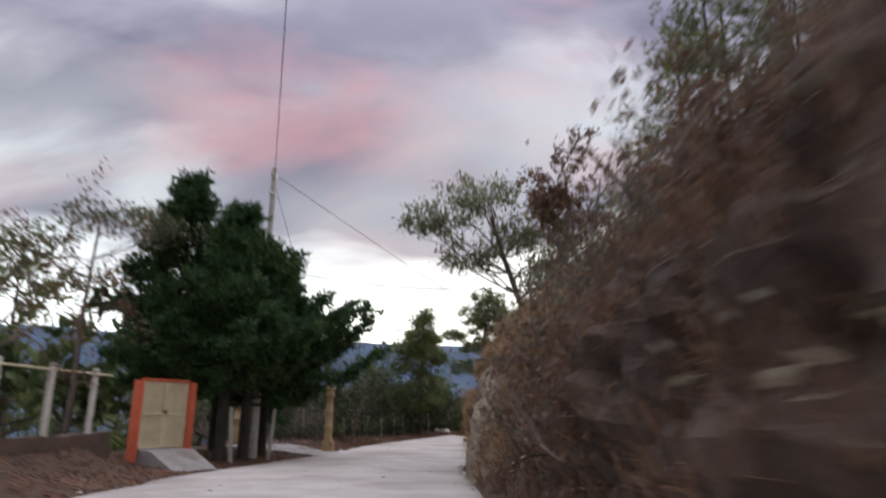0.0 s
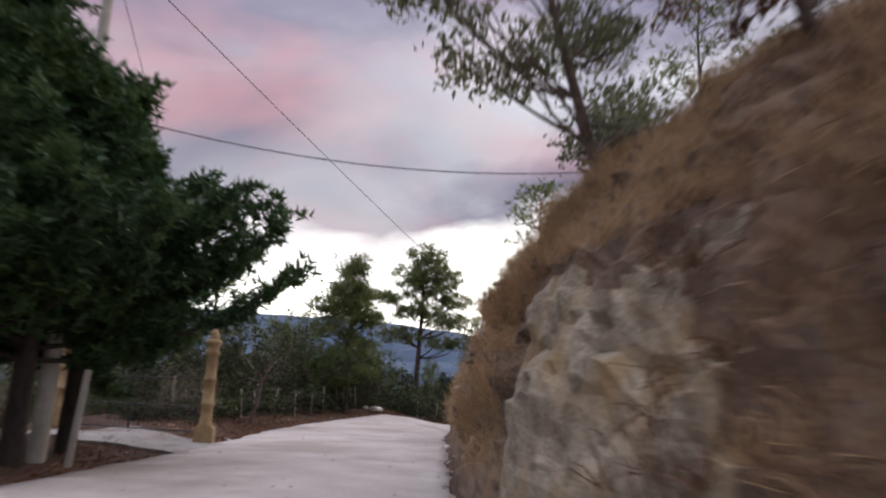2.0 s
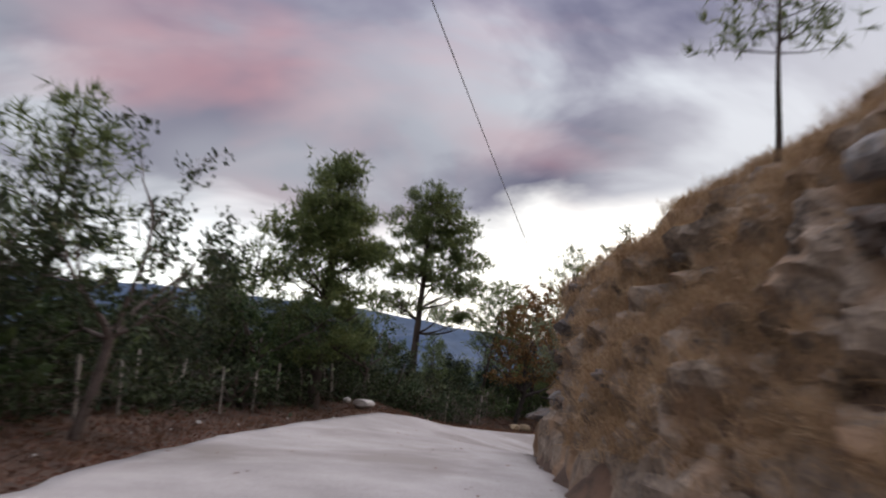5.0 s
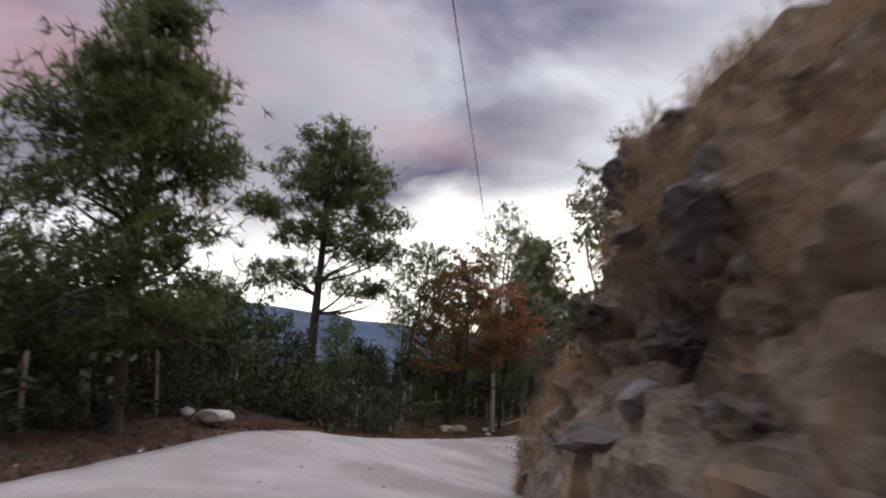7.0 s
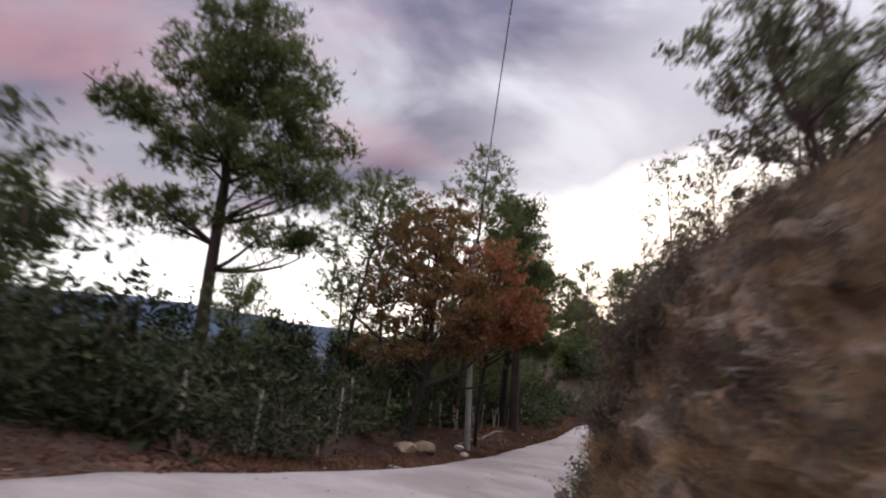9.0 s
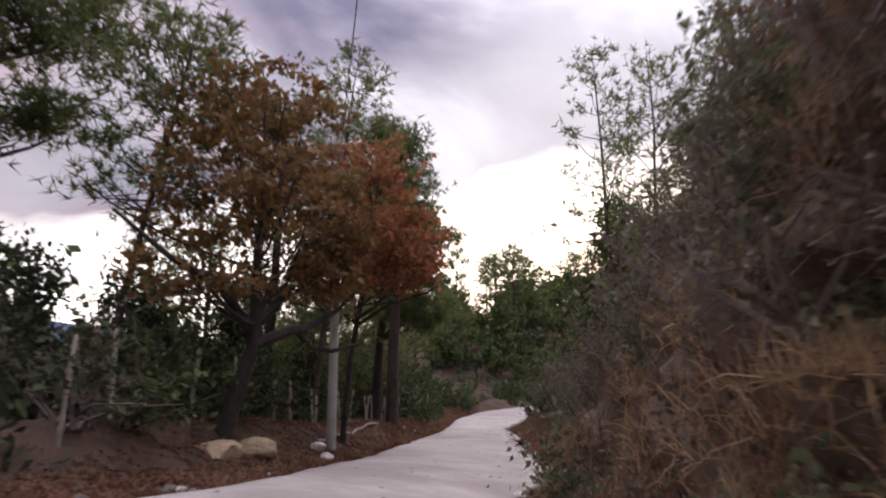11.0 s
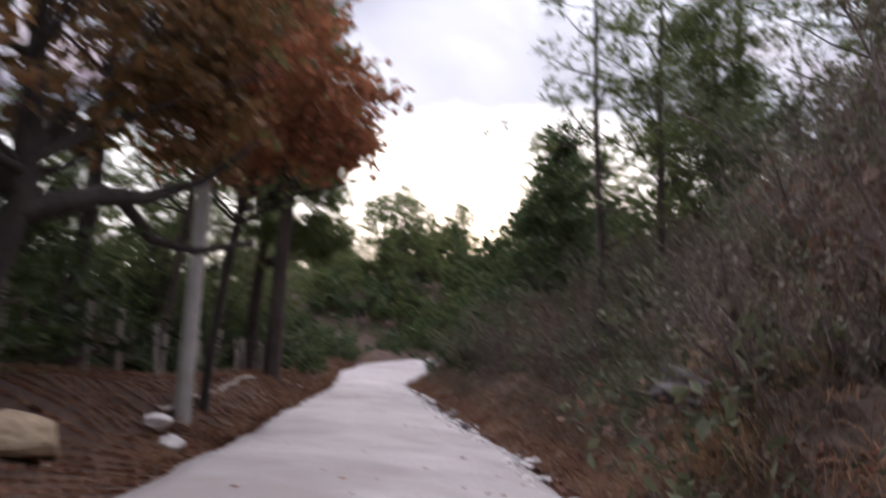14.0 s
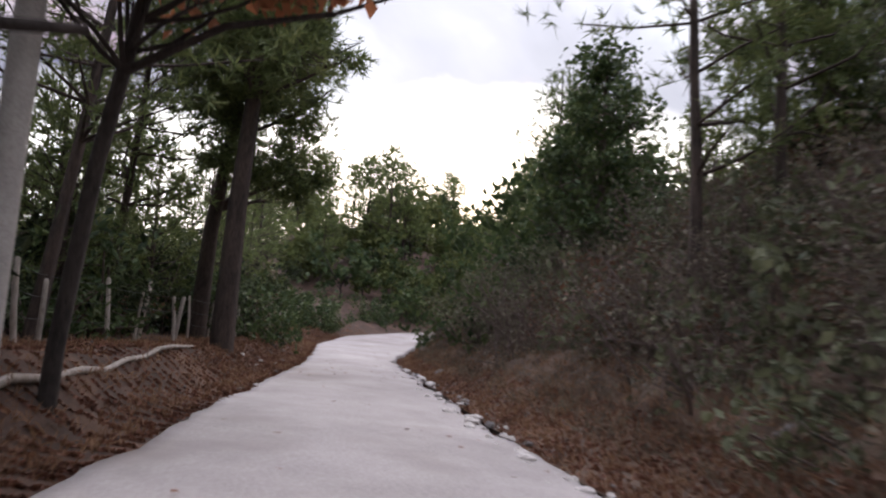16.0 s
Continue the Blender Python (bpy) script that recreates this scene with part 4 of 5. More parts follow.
oak(302, 14.3, 69.2, 7.5, [((0.02, -0.02, 0.8), 0.075), ((0.12, -0.12, 2.4), 0.07), ((0.3, -0.35, 4.2), 0.06), ((0.4, -0.5, 6.0), 0.04)],
    [((0.5, -1.1, 5.0), (1.5, 1.5, 1.4), 72), ((1.1, -1.0, 5.1), (1.3, 1.3, 1.1), 46), ((0.1, -0.8, 6.9), (1.4, 1.4, 1.1), 44), ((-0.7, -1.0, 4.3), (1.0, 1.0, 0.8), 28)],
    [[((0.2, -0.25, 3.2), 0.045), ((0.8, -0.8, 3.7), 0.035), ((1.6, -1.3, 4.0), 0.025), ((2.4, -1.6, 4.5), 0.012)]],
    L_OAK, 30, "oak with rust-red dry leaves beside the pole")
oak(303, 12.6, 70.3, 9.5, [((0, 0, 1.0), 0.14), ((0.1, -0.2, 3.0), 0.12), ((0.1, -0.4, 6.0), 0.08), ((0.1, -0.5, 8.0), 0.04)],
    [((0.1, -0.5, 8.0), (1.6, 1.6, 1.4), 56), ((0.1, -0.6, 6.0), (1.9, 1.8, 1.2), 62)], [],
    L_OLIVE, 34, "tall oak with russet and olive leaves behind the pole")

# --- small trees on the cut bank, leaning over the road
for seed, x, y, tall, rad, mat, lean, label in [
    (312, 3.6, 16.0, 4.6, 2.2, L_DRY, (-0.6, -0.3), "small half-bare tree on the bank"),
    (332, 4.6, 7.0, 3.0, 1.5, L_SHRUB, (-0.5, 0.2), "grey-green tree hanging over the dark bank"),
    (313, 4.0, 21.8, 3.6, 1.7, L_SHRUB, (-0.2, 0.2), "small bushy tree on the bank"),
    (314, 11.8, 52.2, 7.0, 2.2, L_SILVER, (-0.8, 0.2), "leafy small tree over the bank"),
    (320, 13.6, 53.8, 7.5, 2.4, L_GREY, (-0.2, 0.1), "tall half-dry tree over the bank"),
    (315, 14.6, 56.2, 6.0, 1.9, L_GREY, (-0.2, 0.2), "grey half-dry tree over the bank"),
    (316, 6.6, 44.8, 3.9, 1.9, L_SILVER, (-0.4, 0.2), "small leafy tree at the bank edge"),
    (321, 21.5, 62.8, 6.5, 2.6, L_SHRUB, (-0.3, 0.1), "grey-green small tree among the scrub"),
    (322, 23.4, 61.2, 5.0, 2.4, L_GREEN, (0.1, 0.1), "dark leafy tree above the scrub"),
    (323, 20.0, 60.2, 6.0, 2.4, L_GREY, (-0.2, 0.2), "grey half-bare tree among the scrub"),
    (324, 25.2, 64.8, 3.8, 2.2, L_GREEN, (0.0, 0.2), "dark leafy tree above the scrub"),
    (325, -3.4, 48.2, 5.2, 2.6, L_GREEN, (0.2, 0.1), "dark leafy tree below the pine"),
    (326, -2.0, 51.8, 5.6, 2.7, L_DARK, (0.2, 0.0), "dark loose tree behind the fence"),
    (327, 0.6, 55.2, 5.0, 2.4, L_GREEN, (0.1, 0.1), "dark leafy tree behind the fence"),
    (317, -10.2, 13.0, 8.2, 3.2, L_DRY, (1.2, 0.4), "tree with sparse reddish leaves beside the fence"),
    (318, -6.4, 36.0, 4.0, 1.9, L_DARK, (0.2, 0.1), "small dark-leaved tree behind the berm"),
    (319, -4.7, 37.2, 6.3, 2.7, L_DARK, (0.3, 0.1), "loose-crowned tree with small dark leaves"),
]:
    g = ground_at(x, y)
    n = 2600 if seed in (316, 317, 322, 324) else 5500 if seed in (319, 321, 322, 323, 324) else 11000 if rad > 2.7 else 7000 if rad > 2 else 4000
    plant("small_tree", broad_mesh(seed, tall, rad, 0.3, 0.10, n, mat, lean, 0.09, bark=M_TWIG, boughs=6, clumps=0.5, droop=0.6), (x, y, g - 0.15), label, "tree", "small trees")

g = ground_at(-10.9, 20.2)
plant("small_tree", lobed_mesh(329, [((0, 0, -0.3), 0.10), ((0.1, 0, 2.0), 0.085), ((0.05, 0, 4.0), 0.07), ((0.2, 0, 7.0 - g), 0.03)],
      [((-1.7, -0.3, 6.3 - g), (1.6, 1.5, 0.55), 34), ((0.6, 0.2, 7.3 - g), (1.7, 1.6, 0.5), 38), ((2.2, -0.2, 6.9 - g), (1.5, 1.4, 0.4), 24), ((-0.4, 0, 5.3 - g), (1.5, 1.3, 0.4), 16)],
      L_SHRUB, M_TWIG, 0.13, 22, 0.3), (-10.9, 20.2, g - 0.1), "slender tree with a flat thin crown behind the fence", "tree", "small trees")
g = ground_at(2.6, 19.2)
plant("small_tree", lobed_mesh(311, [((0, 0, -0.2), 0.11), ((-0.35, -0.35, 0.9), 0.09), ((-0.9, -0.8, 2.2), 0.07), ((-1.3, -1.0, 3.4), 0.04)],
      [((-2.9, -1.3, 3.2), (1.1, 1.0, 0.45), 48), ((-1.6, -1.2, 3.9), (1.2, 1.1, 0.55), 55), ((-1.9, -0.9, 2.3), (1.1, 1.0, 0.4), 34), ((-0.4, -0.4, 3.0), (1.2, 1.1, 0.6), 50), ((0.6, 0.2, 2.0), (1.2, 1.2, 0.8), 45)],
      L_SILVER, M_TWIG, 0.15, 24, 0.27, droop=1.0, slim=0.36), (2.6, 19.2, g - 0.1), "small grey-green tree leaning out over the road", "tree", "small trees")
g = ground_at(27.8, 72.0)
plant("small_tree", lobed_mesh(328, [((0, 0, -0.2), 0.13), ((0, 0, 2.5), 0.10), ((0.1, 0, 5.0), 0.06), ((0.1, 0, 7.4 - g), 0.02)],
      [((0.1, 0, 6.6 - g), (0.9, 0.9, 0.9), 40), ((0, 0, 5.2 - g), (1.5, 1.5, 0.9), 70), ((0, 0.1, 3.8 - g), (1.9, 1.9, 0.9), 90), ((0.1, 0, 2.4 - g), (2.2, 2.1, 0.9), 80)],
      L_GREEN, M_TWIG, 0.17, 30, 0.33), (27.8, 72.0, g - 0.1), "dark conical leafy tree above the scrub bank", "tree", "small trees")

# --- woods: a few kinds, planted many times
WOOD_KINDS = [
    ("forest_tree", broad_mesh(401, 7.0, 2.7, 0.22, 0.2, 3300, L_DARK, trunk_r=0.12, boughs=6), "dark green broadleaf woodland tree", "tree"),
    ("forest_tree", broad_mesh(402, 7.5, 2.6, 0.25, 0.2, 3300, L_FRESH, trunk_r=0.12, boughs=6), "yellow-green broadleaf woodland tree", "tree"),
    ("forest_tree", broad_mesh(403, 6.0, 2.5, 0.18, 0.19, 3300, L_SHRUB, trunk_r=0.11, boughs=6), "grey-green broadleaf woodland tree", "tree"),
    ("pine_tree", pine_mesh(404, 11.0, 2.4, 0.32, (0.2, 0), 11, dense=0.29, needle=0.40, per=6, width=0.028), "woodland pine with open crown", "tree"),
    ("pine_tree", pine_mesh(405, 8.0, 2.1, 0.2, (-0.2, 0), 11, dense=0.26, needle=0.40, per=6, width=0.026), "young full woodland pine tree", "tree"),
    ("forest_tree", broad_mesh(406, 7.0, 3.0, 0.18, 0.5, 1050, L_GREEN, trunk_r=0.12, boughs=5), "dark green tree on the slope", "tree"),
    ("forest_tree", broad_mesh(407, 7.5, 3.0, 0.2, 0.5, 1050, L_FRESH, trunk_r=0.12, boughs=5), "yellow-green tree on the slope", "tree"),
    ("pine_tree", pine_mesh(408, 10.0, 2.6, 0.22, (0.2, 0), 8, dense=0.36, needle=0.55, per=5, width=0.06), "full pine tree on the slope", "tree"),
]


def plant_wood(kinds, places, group, seed, lo=0.75, hi=1.25):
    gen = np.random.default_rng(seed)
    for x, y in places:
        name, meshes, label, category = WOOD_KINDS[kinds[gen.integers(len(kinds))]]
        g = ground_at(x, y)
        plant(name, meshes, (x, y, g - 0.1), label, category, group, gen.random() * 360, lo + (hi - lo) * gen.random())


def beside_road(s, left, right):
    """A place beside the road: metres along it, metres out from the left edge or the right edge."""
    k = min(int(s / 0.25), len(ROAD_S) - 1)
    across = (ROAD_R[k] - ROAD_L[k]) / ROAD_W[k]
    return tuple(ROAD_L[k] - across * left) if left is not None else tuple(ROAD_R[k] + across * right)


def scatter(seed, s0, s1, lo, hi, n, side):
    gen = np.random.default_rng(seed)
    out = []
    for _ in range(n):
        s, d = s0 + (s1 - s0) * gen.random(), lo + (hi - lo) * gen.random() ** 1.2
        out.append(beside_road(s, d if side == "L" else None, d if side == "R" else None))
    return out


plant_wood([0, 0, 2, 4], scatter(1, 74, 104, 4.5, 13, 34, "L"), "trees behind the berm", 1, 0.55, 0.9)
plant_wood([0, 0, 2, 4], scatter(2, 97, 116, 4.6, 12, 30, "L"), "trees behind the pole", 2, 0.40, 0.62)
plant_wood([0], [(8.2, 73), (10, 75), (11.8, 74.2), (7, 76), (9.2, 78), (12.8, 77), (5.6, 74)], "dark trees below the bend", 24, 0.62, 0.84)
plant_wood([0, 0, 1, 3, 4], scatter(3, 119, 150, 3.6, 10, 32, "L"), "wood on the valley side", 3, 0.5, 0.85)
plant_wood([0, 0, 4], scatter(21, 112, 131, 3.6, 8.5, 21, "L"), "dark trees beside the verge", 21, 0.45, 0.7)
plant_wood([0], [(6.0, 66.5), (7.4, 67.8), (8.4, 69.8), (5.2, 68.3), (6.9, 70.6), (9.1, 71.5), (4.4, 65.6)], "small dark trees inside the bend", 25, 0.62, 0.84)
plant_wood([5, 6, 7], scatter(31, 118, 175, 10, 26, 28, "L"), "wood farther on the valley side", 31, 0.6, 1.0)
plant_wood([0, 1, 3, 4], scatter(4, 130, 152, 3.6, 10, 22, "R"), "wood on the hill side", 4, 0.5, 0.8)
plant_wood([5, 6, 7], scatter(41, 132, 178, 8, 28, 32, "R"), "wood farther on the hill side", 41, 0.6, 0.9)
plant_wood([2, 3, 4], scatter(5, 106, 130, 14, 26, 7, "R"), "trees above the bank", 5, 0.6, 0.9)
plant_wood([2, 3, 0], scatter(6, 34, 90, 10, 22, 11, "R"), "trees above the cut bank", 6, 0.5, 0.8)
plant_wood([6, 6, 5, 7], [(44 + 74 * a, 101 + 52 * b) for a, b in np.random.default_rng(8).random((92, 2))], "wood on the far hillside", 8, 0.8, 1.25)
plant_wood([6, 5, 6], [(46 + 24 * a, 101 + 17 * b) for a, b in np.random.default_rng(81).random((34, 2))], "wood at the foot of the hillside", 81, 0.5, 0.85)
plant_wood([5, 7], [(-13 - 34 * a, 12 + 70 * b) for a, b in np.random.default_rng(9).random((32, 2))], "trees on the valley slope", 9)

# --- shrubs
SHRUB_KINDS = [
    ("shrub", shrub_mesh(501, 1.5, 1.0, 900, 0.115, L_SHRUB, M_TWIG), "grey-green leafy roadside shrub", "shrub"),
    ("shrub", shrub_mesh(502, 1.9, 1.2, 900, 0.15, L_GREEN, M_TWIG), "dark green leafy roadside shrub", "shrub"),
    ("dry_bush", shrub_mesh(503, 1.4, 1.1, 720, 0.085, L_DRY, M_TWIG, 14), "dry brown bush with dead leaves", "shrub"),
    ("dry_bush", shrub_mesh(504, 1.7, 1.3, 780, 0.08, L_GREY, M_TWIG, 18), "leafless grey-brown thicket bush", "shrub"),
    ("shrub", shrub_mesh(506, 1.9, 1.25, 900, 0.14, L_DARK, M_TWIG), "very dark evergreen roadside shrub", "shrub"),
    ("shrub", shrub_mesh(505, 1.9, 1.3, 420, 0.24, L_GREEN, M_TWIG, 6), "full green bush along the far bend", "shrub"),
]


def plant_shrubs(kinds, places, group, seed, lo=0.7, hi=1.3):
    gen = np.random.default_rng(seed)
    for x, y in places:
        name, meshes, label, category = SHRUB_KINDS[kinds[gen.integers(len(kinds))]]
        plant(name, meshes, on_ground(x, y, 0.02), label, category, group, gen.random() * 360, lo + (hi - lo) * gen.random())


def bank_face(seed, s0, s1, lo, hi, n):
    """Places on the face of the right-hand bank: metres along the road, share of the way up."""
    gen = np.random.default_rng(seed)
    i, j = gen.integers(int((s0 - 20) / 0.12), int((s1 - 20) / 0.12), n), (64 * (lo + (hi - lo) * gen.random(n))).astype(int)
    return [tuple(BANK[a, b] - np.array([0, 0, 0.08])) for a, b in zip(i, j)]


def thicket(kinds, places, seed, lo, hi, label):
    """Brush too tangled to tell bush from bush: one mesh."""
    gen = np.random.default_rng(seed)
    verts, faces, mats, slots, base = [], [], [], [], 0
    for place in places:
        foot = place if len(place) == 3 else on_ground(*place, 0.02)
        _, meshes, _, _ = SHRUB_KINDS[kinds[gen.integers(len(kinds))]]
        a, k = gen.random() * 2 * math.pi, lo + (hi - lo) * gen.random()
        turn = np.array([[math.cos(a), -math.sin(a), 0], [math.sin(a), math.cos(a), 0], [0, 0, 1]]) * k
        for me in meshes:
            co = np.empty(len(me.vertices) * 3, dtype=np.float32)
            me.vertices.foreach_get("co", co)
            idx = np.empty(len(me.loops), dtype=np.int32)
            me.loops.foreach_get("vertex_index", idx)
            idx = idx.reshape(len(me.polygons), -1)
            if idx.shape[1] == 4:
                idx = np.concatenate([idx[:, [0, 1, 2]], idx[:, [0, 2, 3]]])
            if me.materials[0] not in mats:
                mats.append(me.materials[0])
            verts.append(co.reshape(-1, 3) @ turn.T + np.array(foot))
            faces.append(idx + base)
            slots.append(np.full(len(idx), mats.index(me.materials[0]), dtype=np.int32))
            base += len(co) // 3
    me = mesh_from("thicket", np.concatenate(verts), np.concatenate(faces), mats[0])
    for m in mats[1:]:
        me.materials.append(m)
    me.polygons.foreach_set("material_index", np.concatenate(slots))
    tagged(new("thicket", me), label, "thicket", kind="stuff")


plant_shrubs([4, 1, 4, 3], scatter(11, 70, 108, 2.4, 7.0, 62, "L"), "bushes behind the berm", 11, 0.7, 1.25)
plant_shrubs([4, 1, 2, 4], scatter(12, 106, 140, 2.6, 6, 48, "L"), "bushes on the valley side", 12, 0.8, 1.5)
plant_shrubs([3, 0, 3, 2, 0], scatter(13, 92, 132, 2.2, 8.5, 106, "R"), "bushes on the scrub bank", 13, 0.9, 1.5)
plant_shrubs([3, 0, 3, 0], scatter(64, 90, 104, 0.6, 3.2, 46, "R"), "low bushes between the rock ledges", 64, 0.45, 0.8)
plant_shrubs([3, 0, 3, 0], scatter(61, 97, 106, 1.0, 5.5, 44, "R"), "grey bushes over the rock ledges", 61, 0.7, 1.25)
thicket([3, 3, 2, 0, 3], scatter(63, 105, 134, 2.1, 4.6, 84, "R"), 63, 0.7, 1.15, "dense grey-brown dry thicket on the scrub bank")
thicket([3, 2, 0, 3], scatter(62, 42, 55, 1.2, 4.0, 20, "R"), 62, 0.4, 0.7, "tangled brush at the top of the dark bank")
thicket([3, 3, 2, 3, 0], bank_face(65, 96, 110, 0.26, 0.95, 115), 65, 0.4, 0.8, "grey-brown brush covering the rocky scrub bank")
thicket([3, 3, 2, 3], bank_face(66, 108, 134, 0.34, 0.9, 90), 66, 0.5, 0.9, "dark grey-brown brush along the scrub bank")
thicket([3, 2, 3], bank_face(67, 91, 97, 0.2, 0.7, 30), 67, 0.25, 0.5, "low grey brush between the rock ledges")
thicket([5], scatter(19, 126, 165, 0.9, 4.5, 46, "L"), 19, 0.6, 1.2, "dense green bushes at the far bend")
thicket([5], scatter(22, 132, 162, 4.0, 11, 40, "R"), 22, 1.2, 1.9, "dense green bushes on the far slope")
plant_shrubs([4, 3, 4], scatter(23, 73, 93, 2.0, 3.4, 24, "L"), "low dark bushes on the berm", 23, 0.55, 0.95)
thicket([3, 2, 3], scatter(20, 96, 118, 5.5, 12, 34, "R"), 20, 0.6, 1.0, "dry brush high on the scrub bank")
thicket([5], scatter(16, 125, 172, 1.6, 7.5, 84, "R"), 16, 1.0, 1.7, "dense green bushes farther along the bank")
plant_shrubs([2, 0, 3, 2], scatter(14, 59, 98, 2.8, 8.0, 40, "R"), "bushes on the cut bank", 14, 0.3, 0.5)
plant_shrubs([4, 1, 4, 4], scatter(18, 74, 102, 2.8, 6.5, 56, "L"), "tall bushes behind the wire fence", 18, 0.95, 1.5)
thicket([2, 3], scatter(17, 38, 53, 0.4, 5.0, 84, "R"), 17, 0.7, 1.3, "dry brown brush covering the dark bank")
plant_shrubs([0, 2, 3], scatter(15, 44, 70, 5.5, 10, 14, "L"), "bushes by the gates", 15, 0.5, 0.9)

# ---------------------------------------------------------------- gates, fences, poles


def tapered_pole(name, x, y, base, top, r0, r1, label):
    ob = thing(name, (x, y, base), label, "utility pole", "utility poles")
    h = top - base
    part("shaft", tube_mesh("shaft", [[(np.array([0, 0, -0.3]), r0)] + [(np.array([0, 0, h * k / 6]), r0 + (r1 - r0) * k / 6) for k in range(1, 7)]], M_CONCRETE, 16), ob)
    part("cap", bm_mesh("cap", box((r1 * 2.1, r1 * 2.1, 0.06), (0, 0, h + 0.02), 0.02), M_CONCRETE), ob)
    for k, z in enumerate((h - 0.25, h - 0.95)):
        part("clamp", tube_mesh("clamp", [[(np.array([0, 0, z - 0.04]), r1 + 0.03), (np.array([0, 0, z + 0.04]), r1 + 0.03)]], M_STEEL, 16), ob, "steel band clamp")
        insul = [(np.array([0, -r1 - 0.02, z]), 0.02), (np.array([0, -r1 - 0.10, z]), 0.05), (np.array([0, -r1 - 0.14, z]), 0.03), (np.array([0, -r1 - 0.18, z]), 0.05), (np.array([0, -r1 - 0.24, z]), 0.02)]
        part("insulator", tube_mesh("insulator", [insul], M_WHITE_POST, 10), ob, "small pale insulator")
    return ob


tapered_pole("utility_pole", -6.15, 23.0, ground_at(-6.15, 23.0), 9.8, 0.15, 0.09, "weathered concrete utility pole rising through the cypresses")
tapered_pole("utility_pole", 13.6, 68.35, ground_at(13.6, 68.35), 5.9, 0.115, 0.075, "pale concrete utility pole beside the dry oaks")


def hanging_wire(name, a, b, sag, r, label):
    a, b = np.array(a, float), np.array(b, float)
    path = [(a + (b - a) * t - np.array([0, 0, sag * 4 * t * (1 - t)]), r) for t in np.linspace(0, 1, 33)]
    tagged(new(name, tube_mesh(name, [path], M_WIRE, 5)), label, "cable", "overhead cables")


hanging_wire("power_line", (-6.1, 22.95, 9.6), (13.6, 68.28, 5.7), 0.3, 0.012, "thin dark power line running between the poles")
hanging_wire("power_line", (-6.1, 22.9, 9.6), (6.0, -24, 9.6), 0.8, 0.012, "thin dark power line running back along the road")
hanging_wire("service_cable", (-6.1, 22.9, 6.2), (6.6, 23.2, 6.4), 0.75, 0.014, "sagging service cable across the road")
hanging_wire("guy_wire", (-6.1, 23.1, 9.2), (-4.55, 28.6, 2.3), 0.05, 0.008, "taut guy wire down to the pillar")
hanging_wire("power_line", (13.6, 68.4, 5.7), (38, 99, 7.0), 0.8, 0.012, "thin dark power line leaving along the road")


def small_gate():
    """A double gate of cream bars between two red-orange pillars, under a short tiled canopy, with a concrete ramp."""
    left, right, z = np.array([-8.05, 18.3]), np.array([-7.2, 19.85]), 0.22
    d = right - left
    rz = math.degrees(math.atan2(d[1], d[0]))
    wide = float(np.linalg.norm(d))
    ob = thing("garden_gate", (*left, z), "cream double gate of upright bars between red-orange pillars", "gate", "", rz)
    for x in (0, wide):
        part("pillar", bm_mesh("pillar", box((0.2, 0.2, 2.25), (x, 0, 0.75), 0.015), M_RED), ob, "red-orange painted pillar")
    half = (wide - 0.30) / 2
    for k in (0, 1):
        x0 = 0.15 + k * half
        bm = box((0.05, 0.045, 1.72), (x0 + 0.03, 0, 0.98))
        box((0.05, 0.045, 1.72), (x0 + half - 0.03, 0, 0.98), 0, bm)
        for zz in (0.14, 1.0, 1.82):
            box((half - 0.112, 0.04, 0.05), (x0 + half / 2, 0, zz), 0, bm)
        leaf = part("gate_leaf", bm_mesh("gate_leaf", bm, M_CREAM), ob)
        n = 9
        for i in range(n):
            xb = x0 + 0.06 + (half - 0.12) * (i + 0.5) / n
            part("bar", tube_mesh("bar", [[(np.array([xb, 0, 0.17]), 0.014), (np.array([xb, 0, 1.80]), 0.014)]], M_CREAM, 6), leaf)
        part("infill_panel", bm_mesh("infill_panel", box((half - 0.13, 0.006, 1.62), (x0 + half / 2, 0.03, 0.98)), M_CREAM), leaf, "thin cream sheet behind the bars")
    part("latch", bm_mesh("latch", box((0.12, 0.06, 0.09), (wide / 2, -0.05, 1.05), 0.01), M_IRON), ob, "small dark latch")
    part("lintel", bm_mesh("lintel", box((wide - 0.204, 0.09, 0.07), (wide / 2, 0, 1.9), 0.01), M_RED), ob, "thin red-orange lintel")
    ramp = thing("concrete_ramp", (*(left + d / 2), 0), "short grey concrete ramp below the gate", "ramp", "", rz)
    bm = bmesh.new()
    w, g = wide / 2 - 0.15, ground_at(-6.7, 18.2)
    pts = [(-w, 0.2, 0.30), (w, 0.2, 0.30), (w, -0.5, 0.28), (-w, -0.5, 0.28), (w * 0.95, -1.5, g - 0.03), (-w * 0.95, -1.5, g - 0.03)]
    v = [bm.verts.new(p) for p in pts] + [bm.verts.new((p[0], p[1], -0.5)) for p in pts]
    for f in ((0, 1, 2, 3), (3, 2, 4, 5), (1, 7, 8, 2), (2, 8, 10, 4), (0, 3, 9, 6), (3, 5, 11, 9), (5, 4, 10, 11), (0, 6, 7, 1)):
        bm.faces.new([v[i] for i in f])
    bmesh.ops.recalc_face_normals(bm, faces=bm.faces)
    part("slab", bm_mesh("slab", bm, M_SLAB), ramp)


small_gate()


